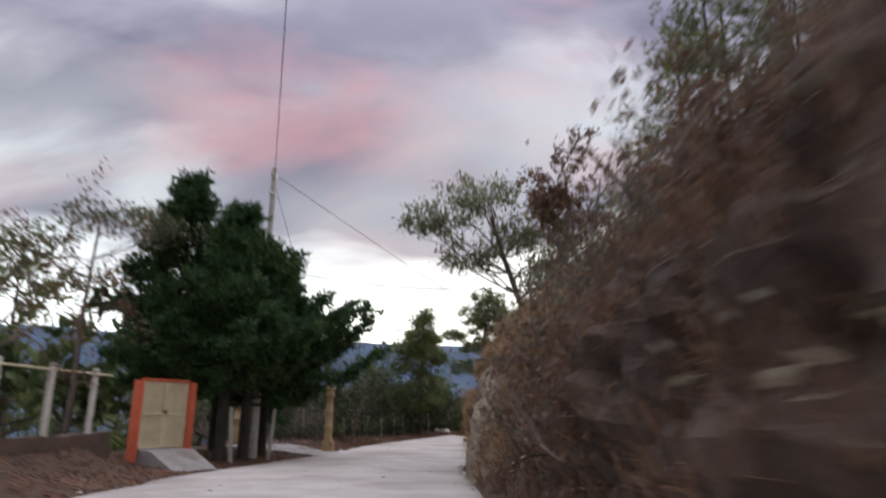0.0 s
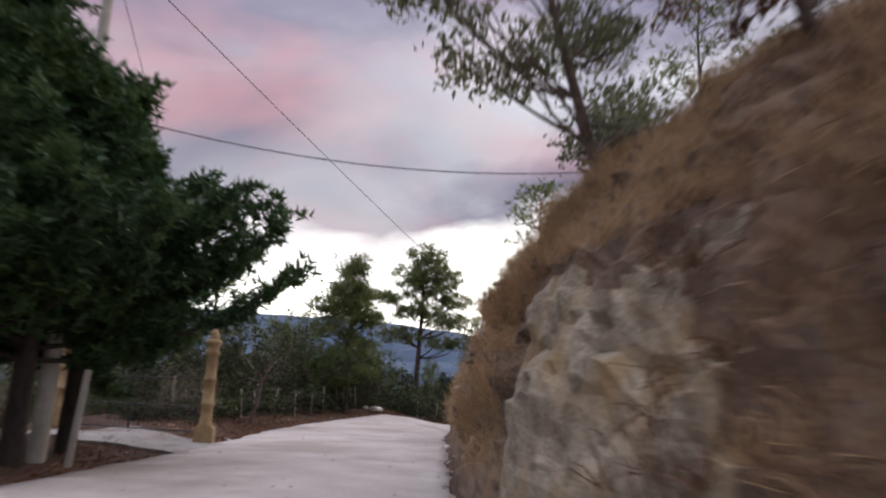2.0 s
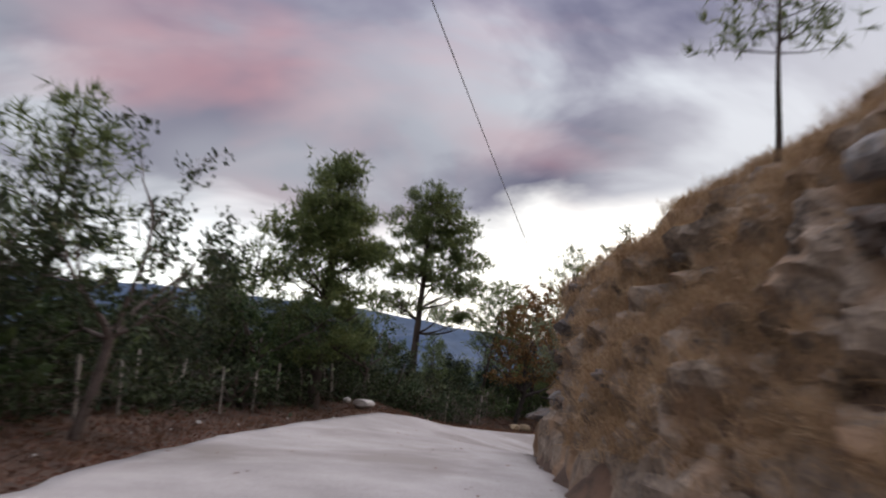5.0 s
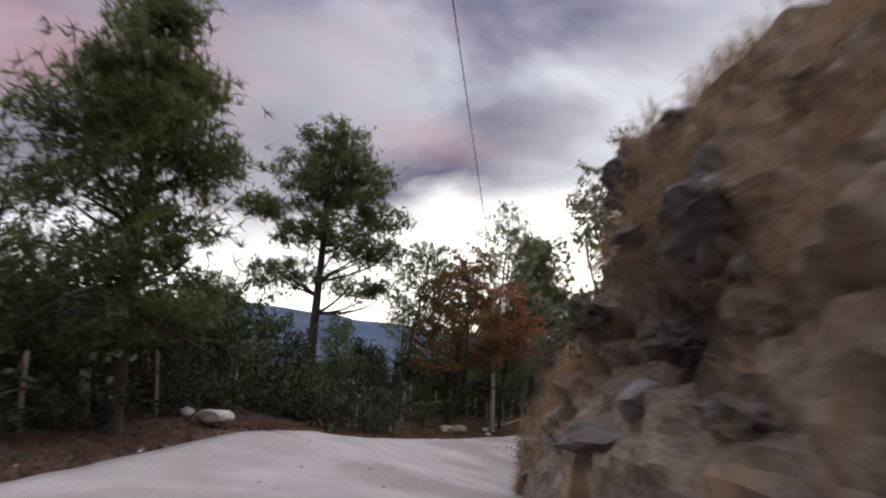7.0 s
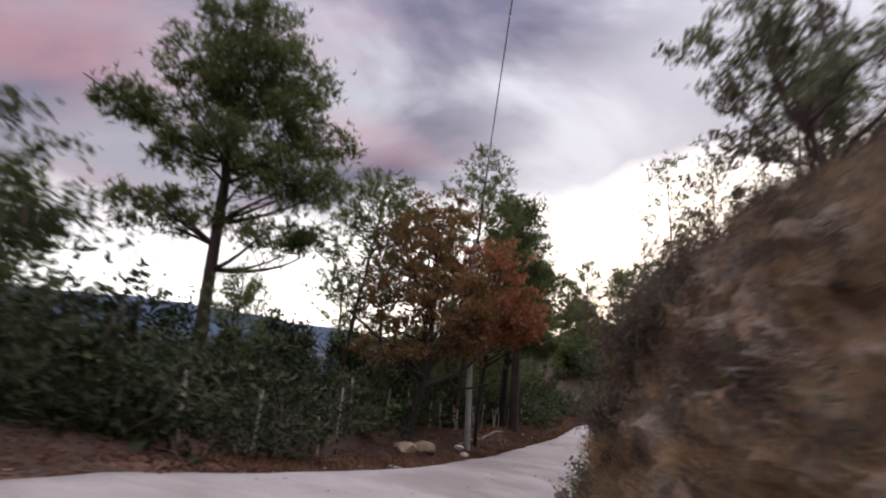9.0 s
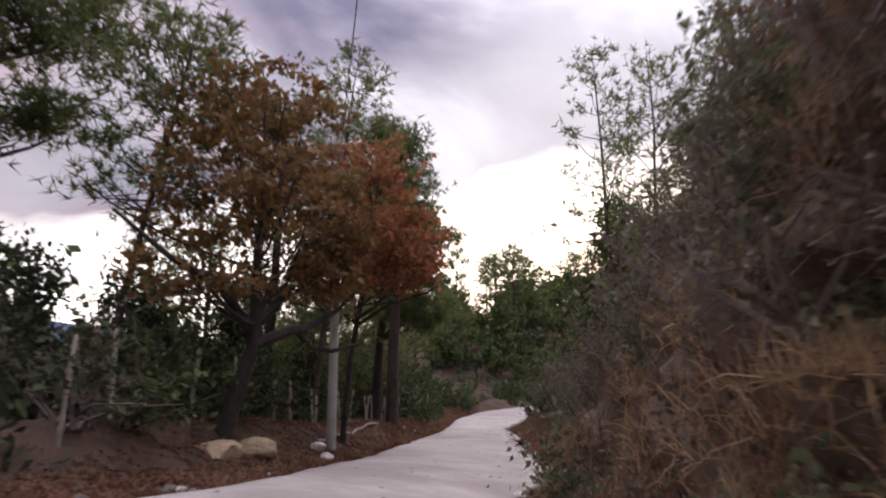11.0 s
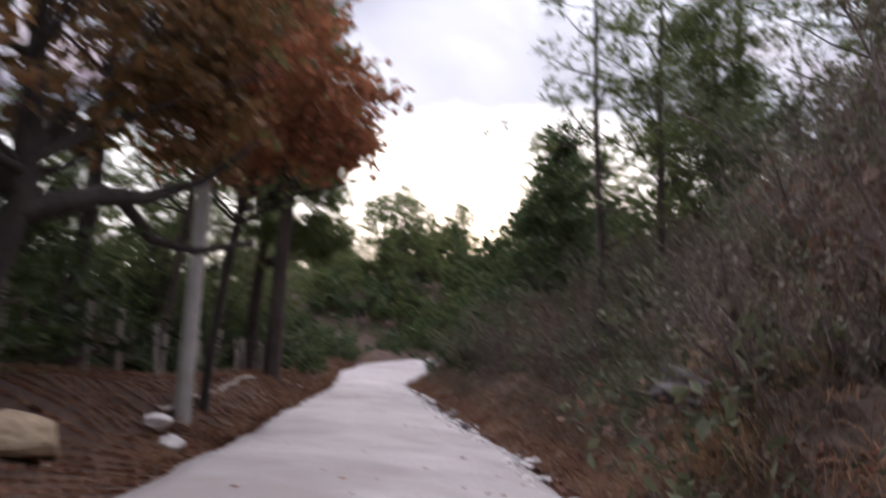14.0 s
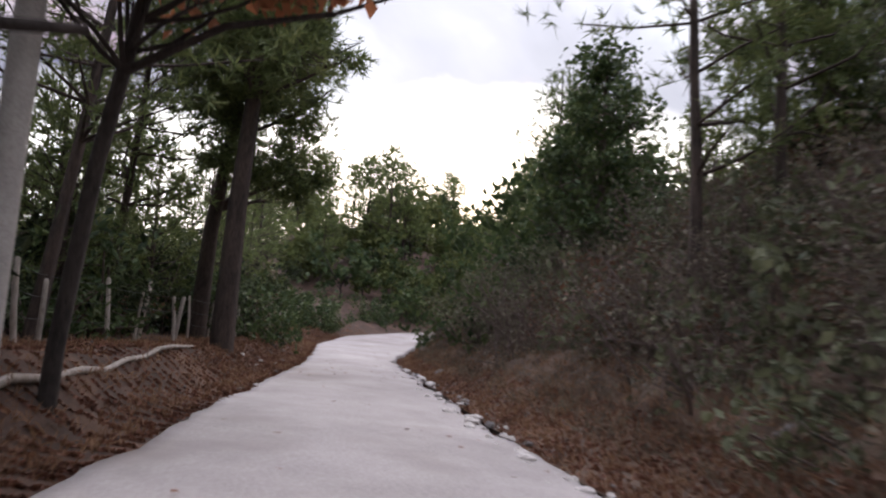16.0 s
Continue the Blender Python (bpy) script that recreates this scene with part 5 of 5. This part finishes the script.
def wall_fence():
    """A low dark wall with pale posts and wires, running along the road to the gate."""
    a, b = np.array([-8.0, 2.0]), np.array([-8.4, 17.5])
    d = b - a
    rz = math.degrees(math.atan2(d[1], d[0]))
    ln = float(np.linalg.norm(d))
    ob = thing("wall_fence", (*a, -0.3), "low dark wall topped with pale posts and wire", "fence", "", rz)
    bm = box((ln, 0.28, 1.15), (ln / 2, 0, 0.5), 0.03)
    bmesh.ops.subdivide_edges(bm, edges=[e for e in bm.edges if abs((e.verts[0].co - e.verts[1].co).x) > 1], cuts=40)
    for v in bm.verts:
        v.co += Vector((0, 0.05 * noise.noise(v.co * 1.3), 0.06 * noise.noise(v.co * 0.8 + Vector((3, 0, 0)))))
    part("wall", bm_mesh("wall", bm, M_WALL), ob, "dark earthy masonry wall")
    n = 8
    gen = np.random.default_rng(77)
    for i in range(n):
        x = ln * (i + 0.5) / n
        lean = gen.normal() * 0.02
        part("post", bm_mesh("post", box((0.11, 0.11, 1.62), (0, 0, 0.76), 0.012), M_WHITE_POST), ob, "pale concrete post").matrix_basis = Matrix.Translation((x, 0, 1.02)) @ Matrix.Rotation(lean, 4, "Y")
    part("top_rail", tube_mesh("top_rail", [[(np.array([0, 0, 2.42]), 0.022), (np.array([ln, 0, 2.46]), 0.022)]], M_CREAM, 6), ob, "yellowish pipe rail")
    for z in (1.3, 1.6, 1.9, 2.2):
        part("wire", tube_mesh("wire", [[(np.array([0, 0.02, z]), 0.004), (np.array([ln, 0.02, z]), 0.004)]], M_WIRE, 4), ob)


wall_fence()


def carved_pillar(x, y, label):
    g = ground_at(x, y)
    ob = thing("gate_pillar", (x, y, g), label, "pillar", "pillars of the iron gate")
    part("plinth", bm_mesh("plinth", box((0.46, 0.46, 0.6), (0, 0, 0.15), 0.03), M_PILLAR), ob)
    rings = []
    for z, r in ((0.4, 0.15), (0.48, 0.19), (0.55, 0.15), (0.95, 0.148), (0.98, 0.17), (1.04, 0.17), (1.07, 0.145), (1.55, 0.142), (1.58, 0.165), (1.64, 0.165), (1.67, 0.14), (2.2, 0.136), (2.24, 0.18), (2.32, 0.18), (2.36, 0.15), (2.48, 0.15), (2.52, 0.2), (2.6, 0.2), (2.64, 0.14)):
        rings.append((np.array([0, 0, z]), r))
    part("shaft", tube_mesh("shaft", [rings], M_PILLAR, 20), ob, "tan shaft with carved rings")
    part("finial", tube_mesh("finial", [[(np.array([0, 0, 2.62]), 0.12), (np.array([0, 0, 2.74]), 0.13), (np.array([0, 0, 2.86]), 0.07), (np.array([0, 0, 3.0]), 0.01)]], M_PILLAR, 14), ob)
    return ob


carved_pillar(-4.55, 28.5, "tan carved stone gate pillar with pointed finial")
carved_pillar(-8.9, 30.6, "tan carved stone pillar behind the cypress")


def iron_gate():
    a, b = np.array([-4.8, 28.62]), np.array([-8.65, 30.48])
    d = b - a
    rz = math.degrees(math.atan2(d[1], d[0]))
    ln = float(np.linalg.norm(d))
    g = ground_at(-6.5, 29.4)
    ob = thing("iron_gate", (*a, g), "black wrought-iron double gate with an arched top", "gate", "", rz)
    half = ln / 2

    def arch(x):
        return 2.05 + 0.75 * math.sin(math.pi * x / ln)

    for k in (0, 1):
        x0 = k * half + 0.02
        x1 = x0 + half - 0.04
        paths = [[(np.array([x, 0, 0.12]), 0.022), (np.array([x, 0, arch(x)]), 0.022)] for x in (x0, x1)]
        for z in (0.14, 0.75, 1.45):
            paths.append([(np.array([x0, 0, z]), 0.018), (np.array([x1, 0, z]), 0.018)])
        paths.append([(np.array([x, 0, arch(x)]), 0.02) for x in np.linspace(x0, x1, 14)])
        leaf = part("gate_leaf", tube_mesh("gate_leaf", paths, M_IRON, 6), ob)
        for i in range(13):
            x = x0 + (x1 - x0) * (i + 1) / 14
            part("bar", tube_mesh("bar", [[(np.array([x, 0, 0.14]), 0.008), (np.array([x, 0, arch(x)]), 0.008), (np.array([x, 0, arch(x) + 0.14]), 0.001)]], M_IRON, 5), leaf)
    slab = thing("driveway_slab", (-5.7, 27.9, 0), "pale concrete driveway slab before the iron gate", "driveway", "", rz)
    bm = bmesh.new()
    bmesh.ops.create_grid(bm, x_segments=16, y_segments=10, size=1)
    m = Matrix.Translation((-5.7, 27.9, 0)) @ Matrix.Rotation(radians(rz), 4, "Z")
    for v in bm.verts:
        v.co = Vector((v.co.x * 2.5, v.co.y * 1.35, 0))
        w = m @ v.co
        v.co.z = ground_at(w.x, w.y) + 0.07
    made = bmesh.ops.extrude_face_region(bm, geom=list(bm.faces))
    for v in made["geom"]:
        if isinstance(v, bmesh.types.BMVert):
            v.co.z -= 0.25
    bmesh.ops.recalc_face_normals(bm, faces=bm.faces)
    part("slab", bm_mesh("slab", bm, M_SLAB), slab)


iron_gate()

# pale posts under the cypresses
for x, y, tilt in [(-7.6, 20.9, 3), (-6.3, 21.2, -4), (-5.6, 22.9, 4)]:
    g = ground_at(x, y)
    ob = thing("fence_post", (x, y, g - 0.1), "leaning pale concrete post under the cypress", "post", "pale posts under the cypresses")
    me = bm_mesh("shaft", box((0.10, 0.09, 1.75), (0, 0, 0.86), 0.015), M_CONCRETE)
    part("shaft", me, ob).matrix_basis = Matrix.Rotation(radians(tilt), 4, "Y")


def wire_fence(name, places, label, seed, heights=(0.35, 0.65, 0.95), tall=1.15):
    """Rough wooden posts with barbed wire between them."""
    gen = np.random.default_rng(seed)
    zs = [ground_at(x, y) for x, y in places]
    ob = thing(name, (places[0][0], places[0][1], zs[0]), label, "fence")
    o = np.array([places[0][0], places[0][1], zs[0]])
    heads = []
    for (x, y), z in zip(places, zs):
        h, r = tall * (0.85 + 0.35 * gen.random()), 0.026 + 0.02 * gen.random()
        tip = np.array([gen.normal() * 0.08, gen.normal() * 0.08, h])
        base = np.array([x, y, z]) - o
        path = [(base + np.array([0, 0, -0.2]), r * 1.1), (base + tip * 0.5 + gen.normal(size=3) * 0.012, r), (base + tip * 0.97, r * 0.95), (base + tip, r * 0.5)]
        part("post", tube_mesh("post", [path], M_POST, 7), ob)
        heads.append((base, tip))
    for z in heights:
        path = []
        for (b0, t0), (b1, t1) in zip(heads[:-1], heads[1:]):
            p, q = b0 + t0 * z / t0[2], b1 + t1 * z / t1[2]
            path += [(p + (q - p) * k / 4 - np.array([0, 0, 0.03 * math.sin(math.pi * k / 4)]), 0.004) for k in range(4)]
        part("wire", tube_mesh("wire", [path], M_WIRE, 4), ob)
    return ob


wire_fence("wire_fence", [beside_road(s, 2.1 + 0.25 * math.sin(s), None) for s in np.arange(71.5, 92, 1.55)], "rough wooden posts with barbed wire on the berm", 5)
wire_fence("wire_fence", [beside_road(s, 2.9 + 0.3 * math.sin(s), None) for s in np.arange(92.5, 112, 1.6)], "wooden posts with wire round the bend", 6, tall=1.15)
wire_fence("wire_fence", [beside_road(s, 2.4 + 0.2 * math.sin(s * 2), None) for s in np.arange(113.5, 150, 1.15)], "pale rough fence posts along the wood", 7, tall=1.0)

# long pale pole lying on the berm
k0, k1 = beside_road(111.8, 1.0, None), beside_road(119.0, 1.25, None)
tagged(new("fallen_pole", tube_mesh("fallen_pole", [[(np.array([k0[0] + (k1[0] - k0[0]) * t, k0[1] + (k1[1] - k0[1]) * t, max(ground_at(k0[0] + (k1[0] - k0[0]) * t, k0[1] + (k1[1] - k0[1]) * t) + 0.03, -9)]), 0.045 - 0.015 * t) for t in np.linspace(0, 1, 12)]], M_POST, 8)),
       "long pale pole lying on the berm", "pole")

# ---------------------------------------------------------------- rocks


def rock_mesh(seed, size, mat, detail=3, flat=0.7, ragged=0.07):
    """A broken stone: a ball cut by random planes, roughened."""
    gen = np.random.default_rng(seed)
    bm = bmesh.new()
    bmesh.ops.create_icosphere(bm, subdivisions=detail, radius=1)
    cuts = [(Vector(unit(gen.normal(size=3))), 0.5 + 0.35 * gen.random()) for _ in range(9)]
    for v in bm.verts:
        for n, d in cuts:
            over = v.co.dot(n) - d
            if over > 0:
                v.co -= n * over * 0.92
        v.co *= 1 + ragged * noise.noise(v.co * 2.2 + Vector((seed, 0, 0))) + 0.5 * ragged * noise.noise(v.co * 6 + Vector((0, seed, 0)))
        v.co = Vector((v.co.x * size, v.co.y * size * 0.85, v.co.z * size * flat))
    return bm_mesh("stone", bm, mat)


def put_rock(name, me, where, label, group="", rz=0.0, scale=1.0, tilt=0.0):
    ob = new(name, me)
    ob.matrix_basis = pose(*where, tilt, 0, rz) @ Matrix.Diagonal((scale, scale, scale, 1))
    return tagged(ob, label, "rock", group)


put_rock("white_rock", rock_mesh(1, 0.42, M_PALE_ROCK, 3, 0.5), (0.45, 51.2, ground_at(0.45, 51.2) + 0.2), "pale angular rock on the berm", "", 20)
put_rock("white_rock", rock_mesh(2, 0.22, M_PALE_ROCK, 3, 0.7), (-0.1, 51.7, ground_at(-0.1, 51.7) + 0.1), "small pale upright rock on the berm", "", 60)
put_rock("boulder", rock_mesh(3, 0.46, M_YELLOW_ROCK, 4, 0.62), (11.0, 65.8, ground_at(11.0, 65.8) + 0.14), "large yellowish boulder before the oak", "boulders by the oak", 40)
put_rock("boulder", rock_mesh(4, 0.46, M_YELLOW_ROCK, 4, 0.5), (10.1, 65.3, ground_at(10.1, 65.3) + 0.06), "low yellowish boulder before the oak", "boulders by the oak", 10)
put_rock("white_rock", rock_mesh(5, 0.2, M_PALE_ROCK, 3, 0.6), (12.85, 67.4, ground_at(12.85, 67.4) + 0.06), "small pale rock by the pole", "pale stones by the pole", 0)
put_rock("white_rock", rock_mesh(6, 0.17, M_PALE_ROCK, 3, 0.7), (12.75, 66.75, ground_at(12.75, 66.75) + 0.05), "small pale rock by the road", "pale stones by the pole", 80)

# blocks that stand out of the bank
STONES = [rock_mesh(20 + k, 1.0, M_ROCK if k % 3 else M_PALE_ROCK, 2, 0.6) for k in range(6)]
gen = np.random.default_rng(55)
for k in range(64):
    i, j = gen.integers(300, int(BANK.shape[0] * 0.8)), gen.integers(1, 36)
    p = BANK[i, j]
    late = i > 640
    put_rock("bank_rock", STONES[gen.choice([1, 2, 4, 5])], tuple(p + np.array([0.05, 0, -0.03])), "weathered block jutting from the bank", "rocks in the bank", gen.random() * 360, (0.14 + 0.3 * gen.random() ** 2) * (0.8 if late else 1), gen.normal() * 18)
# overhanging slabs in the cut bank
LEDGES = [rock_mesh(40 + k, 0.8, M_DARK_ROCK, 4, 0.6, 0.5) for k in range(3)]
for x, y, z, sc, rz in [(4.55, 39.9, 2.35, 0.9, 15), (4.7, 38.9, 2.2, 0.6, 70), (4.95, 40.8, 2.9, 0.95, 100), (5.3, 41.7, 3.4, 0.95, 40), (5.6, 42.6, 3.5, 0.9, 20), (4.6, 41.0, 1.4, 0.45, 40), (3.2, 22.6, 3.5, 0.55, 10), (3.5, 23.6, 3.1, 0.6, 50), (1.55, 18.3, 1.2, 0.7, 30), (1.7, 18.9, 2.0, 0.6, 75), (1.55, 22.9, 1.9, 0.5, 20), (1.7, 24.0, 1.5, 0.55, 60), (2.1, 21.6, 3.2, 0.45, 5),
                       (13.3, 58.2, -1.0, 0.6, 25), (13.7, 58.9, -0.55, 0.5, 60), (14.1, 59.4, -0.9, 0.55, 10), (13.2, 58.2, -0.2, 0.5, 80), (12.5, 57.0, -0.6, 0.55, 40), (14.5, 60.1, -0.6, 0.45, 30), (15.6, 62.1, -0.75, 0.5, 70), (12.9, 57.5, 0.1, 0.45, 15)]:
    put_rock("rock_ledge", LEDGES[int(y) % 3], (x, y, z), "jutting rock ledge in the cut bank", "ledges in the cut bank", rz, sc)

# broken strata that show through the grass
SLABS = [rock_mesh(60 + k, 0.7, M_DARK_ROCK, 3, 0.38, 0.35) for k in range(4)]
for k in range(30):
    i, j = gen.integers(345, 640), gen.integers(6, 44)
    p = BANK[i, j]
    out_dir = unit(BANK[i, 0] - BANK[i, 30])
    turn = math.degrees(math.atan2(out_dir[1], out_dir[0])) + 90 + gen.normal() * 14
    put_rock("jutting_rock", SLABS[gen.integers(4)], tuple(p - out_dir * np.array([0.12, 0.12, 0.0])), "weathered rock slab showing in the cut bank", "slabs in the cut bank", turn, 0.3 + 0.5 * gen.random() ** 2, gen.normal() * 9)

# pale rubble where the concrete edge has broken away
for k in range(90):
    s = 93 + 34 * gen.random()
    x, y = beside_road(s, None, -0.42 + 0.55 * gen.random())
    put_rock("concrete_chunk", STONES[3 * gen.integers(2)], (x, y, float(np.interp(s, ROAD_S, ROAD_ZR)) + 0.02), "pale chunk of broken road concrete", "broken concrete at the road edge", gen.random() * 360, 0.05 + 0.11 * gen.random() ** 2)
# broken stones along the right-hand edge
for k in range(170):
    s = 44 + 86 * gen.random()
    x, y = beside_road(s, None, -0.15 + 0.55 * gen.random() ** 1.5)
    put_rock("edge_stone", STONES[gen.integers(6)], (x, y, max(ground_at(x, y), float(np.interp(s, ROAD_S, ROAD_ZR)) - 0.01) + 0.01), "broken stone at the road edge", "stones at the road edge", gen.random() * 360, 0.03 + 0.09 * gen.random() ** 2)
for k in range(90):
    s = 50 + 85 * gen.random()
    x, y = beside_road(s, -0.1 + 1.2 * gen.random(), None)
    put_rock("shoulder_stone", STONES[gen.integers(6)], (x, y, ground_at(x, y) + 0.02), "loose stone on the dirt shoulder", "stones on the shoulder", gen.random() * 360, 0.025 + 0.07 * gen.random() ** 2)

# ---------------------------------------------------------------- grass and litter


def grass_blades(roots, length, gen, count, width, outward=None):
    n = len(roots) * count
    r = np.repeat(roots, count, 0) + gen.normal(size=(n, 3)) * np.array([0.07, 0.07, 0.01])
    d = gen.normal(size=(n, 3)) * 0.55 + np.array([0, 0, 0.9])
    if outward is not None:
        d = d + np.repeat(outward, count, 0)
    d = unit(d)
    l = length * (0.5 + 0.8 * gen.random((n, 1)))
    side = unit(np.cross(d, gen.normal(size=(n, 3)))) * width
    mid = r + d * l * 0.55
    tip = mid + d * l * 0.42 - np.array([0, 0, 1.0]) * l * 0.22
    v = np.stack([r - side, r + side, mid + side * 0.8, mid - side * 0.8, tip], 1).reshape(-1, 3)
    k = np.arange(n)[:, None] * 5
    f = np.concatenate([k + np.array([[0, 1, 2]]), k + np.array([[0, 2, 3]]), k + np.array([[3, 2, 4]])], 0)
    return v, f


gen = np.random.default_rng(91)
rows = BANK.shape[0]
pick_i = np.concatenate([np.concatenate([gen.integers(325, 480, 9500), gen.integers(450, 610, 5600), gen.integers(600, 690, 500)]), gen.integers(248, 325, 3000), gen.integers(315, 352, 2600), gen.integers(330, 640, 1500), gen.integers(585, 650, 1100), gen.integers(620, 715, 500)])
share = np.concatenate([0.10 + 0.9 * gen.random(22700) ** 0.8, 0.02 + 0.2 * gen.random(1100), 0.03 + 0.4 * gen.random(500)])
pick_j = np.clip((64 * share).astype(int), 0, 62)
roots = BANK[pick_i, pick_j]
keep = fbm(roots * 0.55, 3, 71) > -0.22
high = roots[:, 2] - BANK[pick_i, 0][:, 2]
keep &= ~((np.abs(20 + 0.12 * pick_i - 82.0) < 2.6) & (high < 3.0) & (high > 0.7))
keep &= ~((pick_i > 275) & (pick_i < 314) & (high < 2.9))
roots, out = roots[keep], unit(BANK[pick_i[keep], 0] - BANK[pick_i[keep], 17]) * np.array([1, 1, 0.0])
v, f = grass_blades(roots, 0.34, gen, 13, 0.0042, out * 0.8)
tagged(new("bank_grass", mesh_from("bank_grass", v, f, L_GRASS)), "dry tan grass hanging on the bank", "grass", kind="stuff")

# dark dead brush on the earth bank before the rock face
pick_i, pick_j = gen.integers(60, 290, 3800), np.clip((64 * (0.04 + 0.96 * gen.random(3800))).astype(int), 0, 62)
roots = BANK[pick_i, pick_j]
v, f = grass_blades(roots, 0.42, gen, 7, 0.007, unit(BANK[pick_i, 0] - BANK[pick_i, 17]) * np.array([0.5, 0.5, 0.0]))
tagged(new("bank_brush", mesh_from("bank_brush", v, f, L_DRY)), "dead brown brush matted on the earth bank", "brush", kind="stuff")
more_i, more_j = gen.integers(600, 1000, 6500), np.clip((64 * (0.12 + 0.88 * gen.random(6500))).astype(int), 0, 62)
v, f = grass_blades(BANK[more_i, more_j], 0.38, gen, 7, 0.0035)
tagged(new("grey_brush", mesh_from("grey_brush", v, f, L_GREY)), "matted grey-brown dead brush on the scrub bank", "brush", kind="stuff")


def side_places(n, s0, s1, left, lo, hi):
    s = s0 + (s1 - s0) * gen.random(n)
    d = lo + (hi - lo) * gen.random(n) ** 1.4
    k = np.clip((s / 0.25).astype(int), 0, len(ROAD_S) - 1)
    across = (ROAD_R[k] - ROAD_L[k]) / ROAD_W[k][:, None]
    xy = ROAD_L[k] - across * d[:, None] if left else ROAD_R[k] + across * d[:, None]
    return np.column_stack([xy, on_sheet(xy)])


def on_sheet(xy):
    """Height of the ground's own faces, between its grid lines."""
    xs, ys, z = GROUND
    i, j = np.searchsorted(xs, xy[:, 0]) - 1, np.searchsorted(ys, xy[:, 1]) - 1
    u, v = (xy[:, 0] - xs[i]) / (xs[i + 1] - xs[i]), (xy[:, 1] - ys[j]) / (ys[j + 1] - ys[j])
    a, b, c, d = z[j, i], z[j, i + 1], z[j + 1, i], z[j + 1, i + 1]
    one = np.where(u > v, a + u * (b - a) + v * (d - b), a + v * (c - a) + u * (d - c))
    other = np.where(u + v < 1, a + u * (b - a) + v * (c - a), d + (1 - u) * (c - d) + (1 - v) * (b - d))
    return np.maximum(one, other)


roots = np.concatenate([side_places(1500, 72, 96, True, 0.4, 4.5), side_places(900, 44, 72, True, 0.8, 5)])
v, f = grass_blades(roots, 0.2, gen, 5, 0.006)
tagged(new("berm_grass", mesh_from("berm_grass", v, f, L_DRY)), "sparse dead brown grass on the berm", "grass", kind="stuff")
roots = np.concatenate([side_places(3600, 100, 150, True, 0.2, 3.0), BANK[gen.integers(660, 1000, 5200), gen.integers(1, 22, 5200)]])
v, f = grass_blades(roots, 0.16, gen, 6, 0.005)
tagged(new("verge_grass", mesh_from("verge_grass", v, f, L_VERGE)), "sparse rusty dry grass on the verges", "grass", kind="stuff")
at = np.concatenate([side_places(15000, 44, 100, True, 0.0, 3.2), side_places(36000, 100, 145, True, 0.0, 2.6), side_places(4000, 100, 145, False, 0.0, 0.4)])
foot_i, foot_j, u, w = gen.integers(640, 1040, 24000), gen.integers(0, 15, 24000), gen.random((24000, 1)), gen.random((24000, 1))
foot = (BANK[foot_i, foot_j] * (1 - u) + BANK[foot_i + 1, foot_j] * u) * (1 - w) + (BANK[foot_i, foot_j + 1] * (1 - u) + BANK[foot_i + 1, foot_j + 1] * u) * w
at = np.concatenate([at, foot])
at[:, 2] += 0.014
v, f = leaf_cards(at, 0.062, 0.045, gen, 0.0)
tagged(new("leaf_litter", mesh_from("leaf_litter", v, f, L_LITTER)), "fallen reddish leaves on the verges", "leaf litter", kind="stuff")

# a few leaves and dark chips that lie on the road
k = gen.integers(160, 540, 320)
u = gen.random(320)
xy = ROAD_L[k] + (ROAD_R[k] - ROAD_L[k]) * u[:, None]
at = np.column_stack([xy, ROAD_ZL[k] * (1 - u) + ROAD_ZR[k] * u + 0.05 * (1 - (2 * u - 1) ** 2) + 0.022])
v, f = leaf_cards(at, 0.09, 0.07, gen, 0.0)
v[:, 2] = np.repeat(at[:, 2], 4) + (v[:, 2] - np.repeat(at[:, 2], 4)) * 0.15
tagged(new("road_leaves", mesh_from("road_leaves", v, f, L_LITTER)), "scattered fallen leaves lying on the road", "leaf litter", kind="stuff")
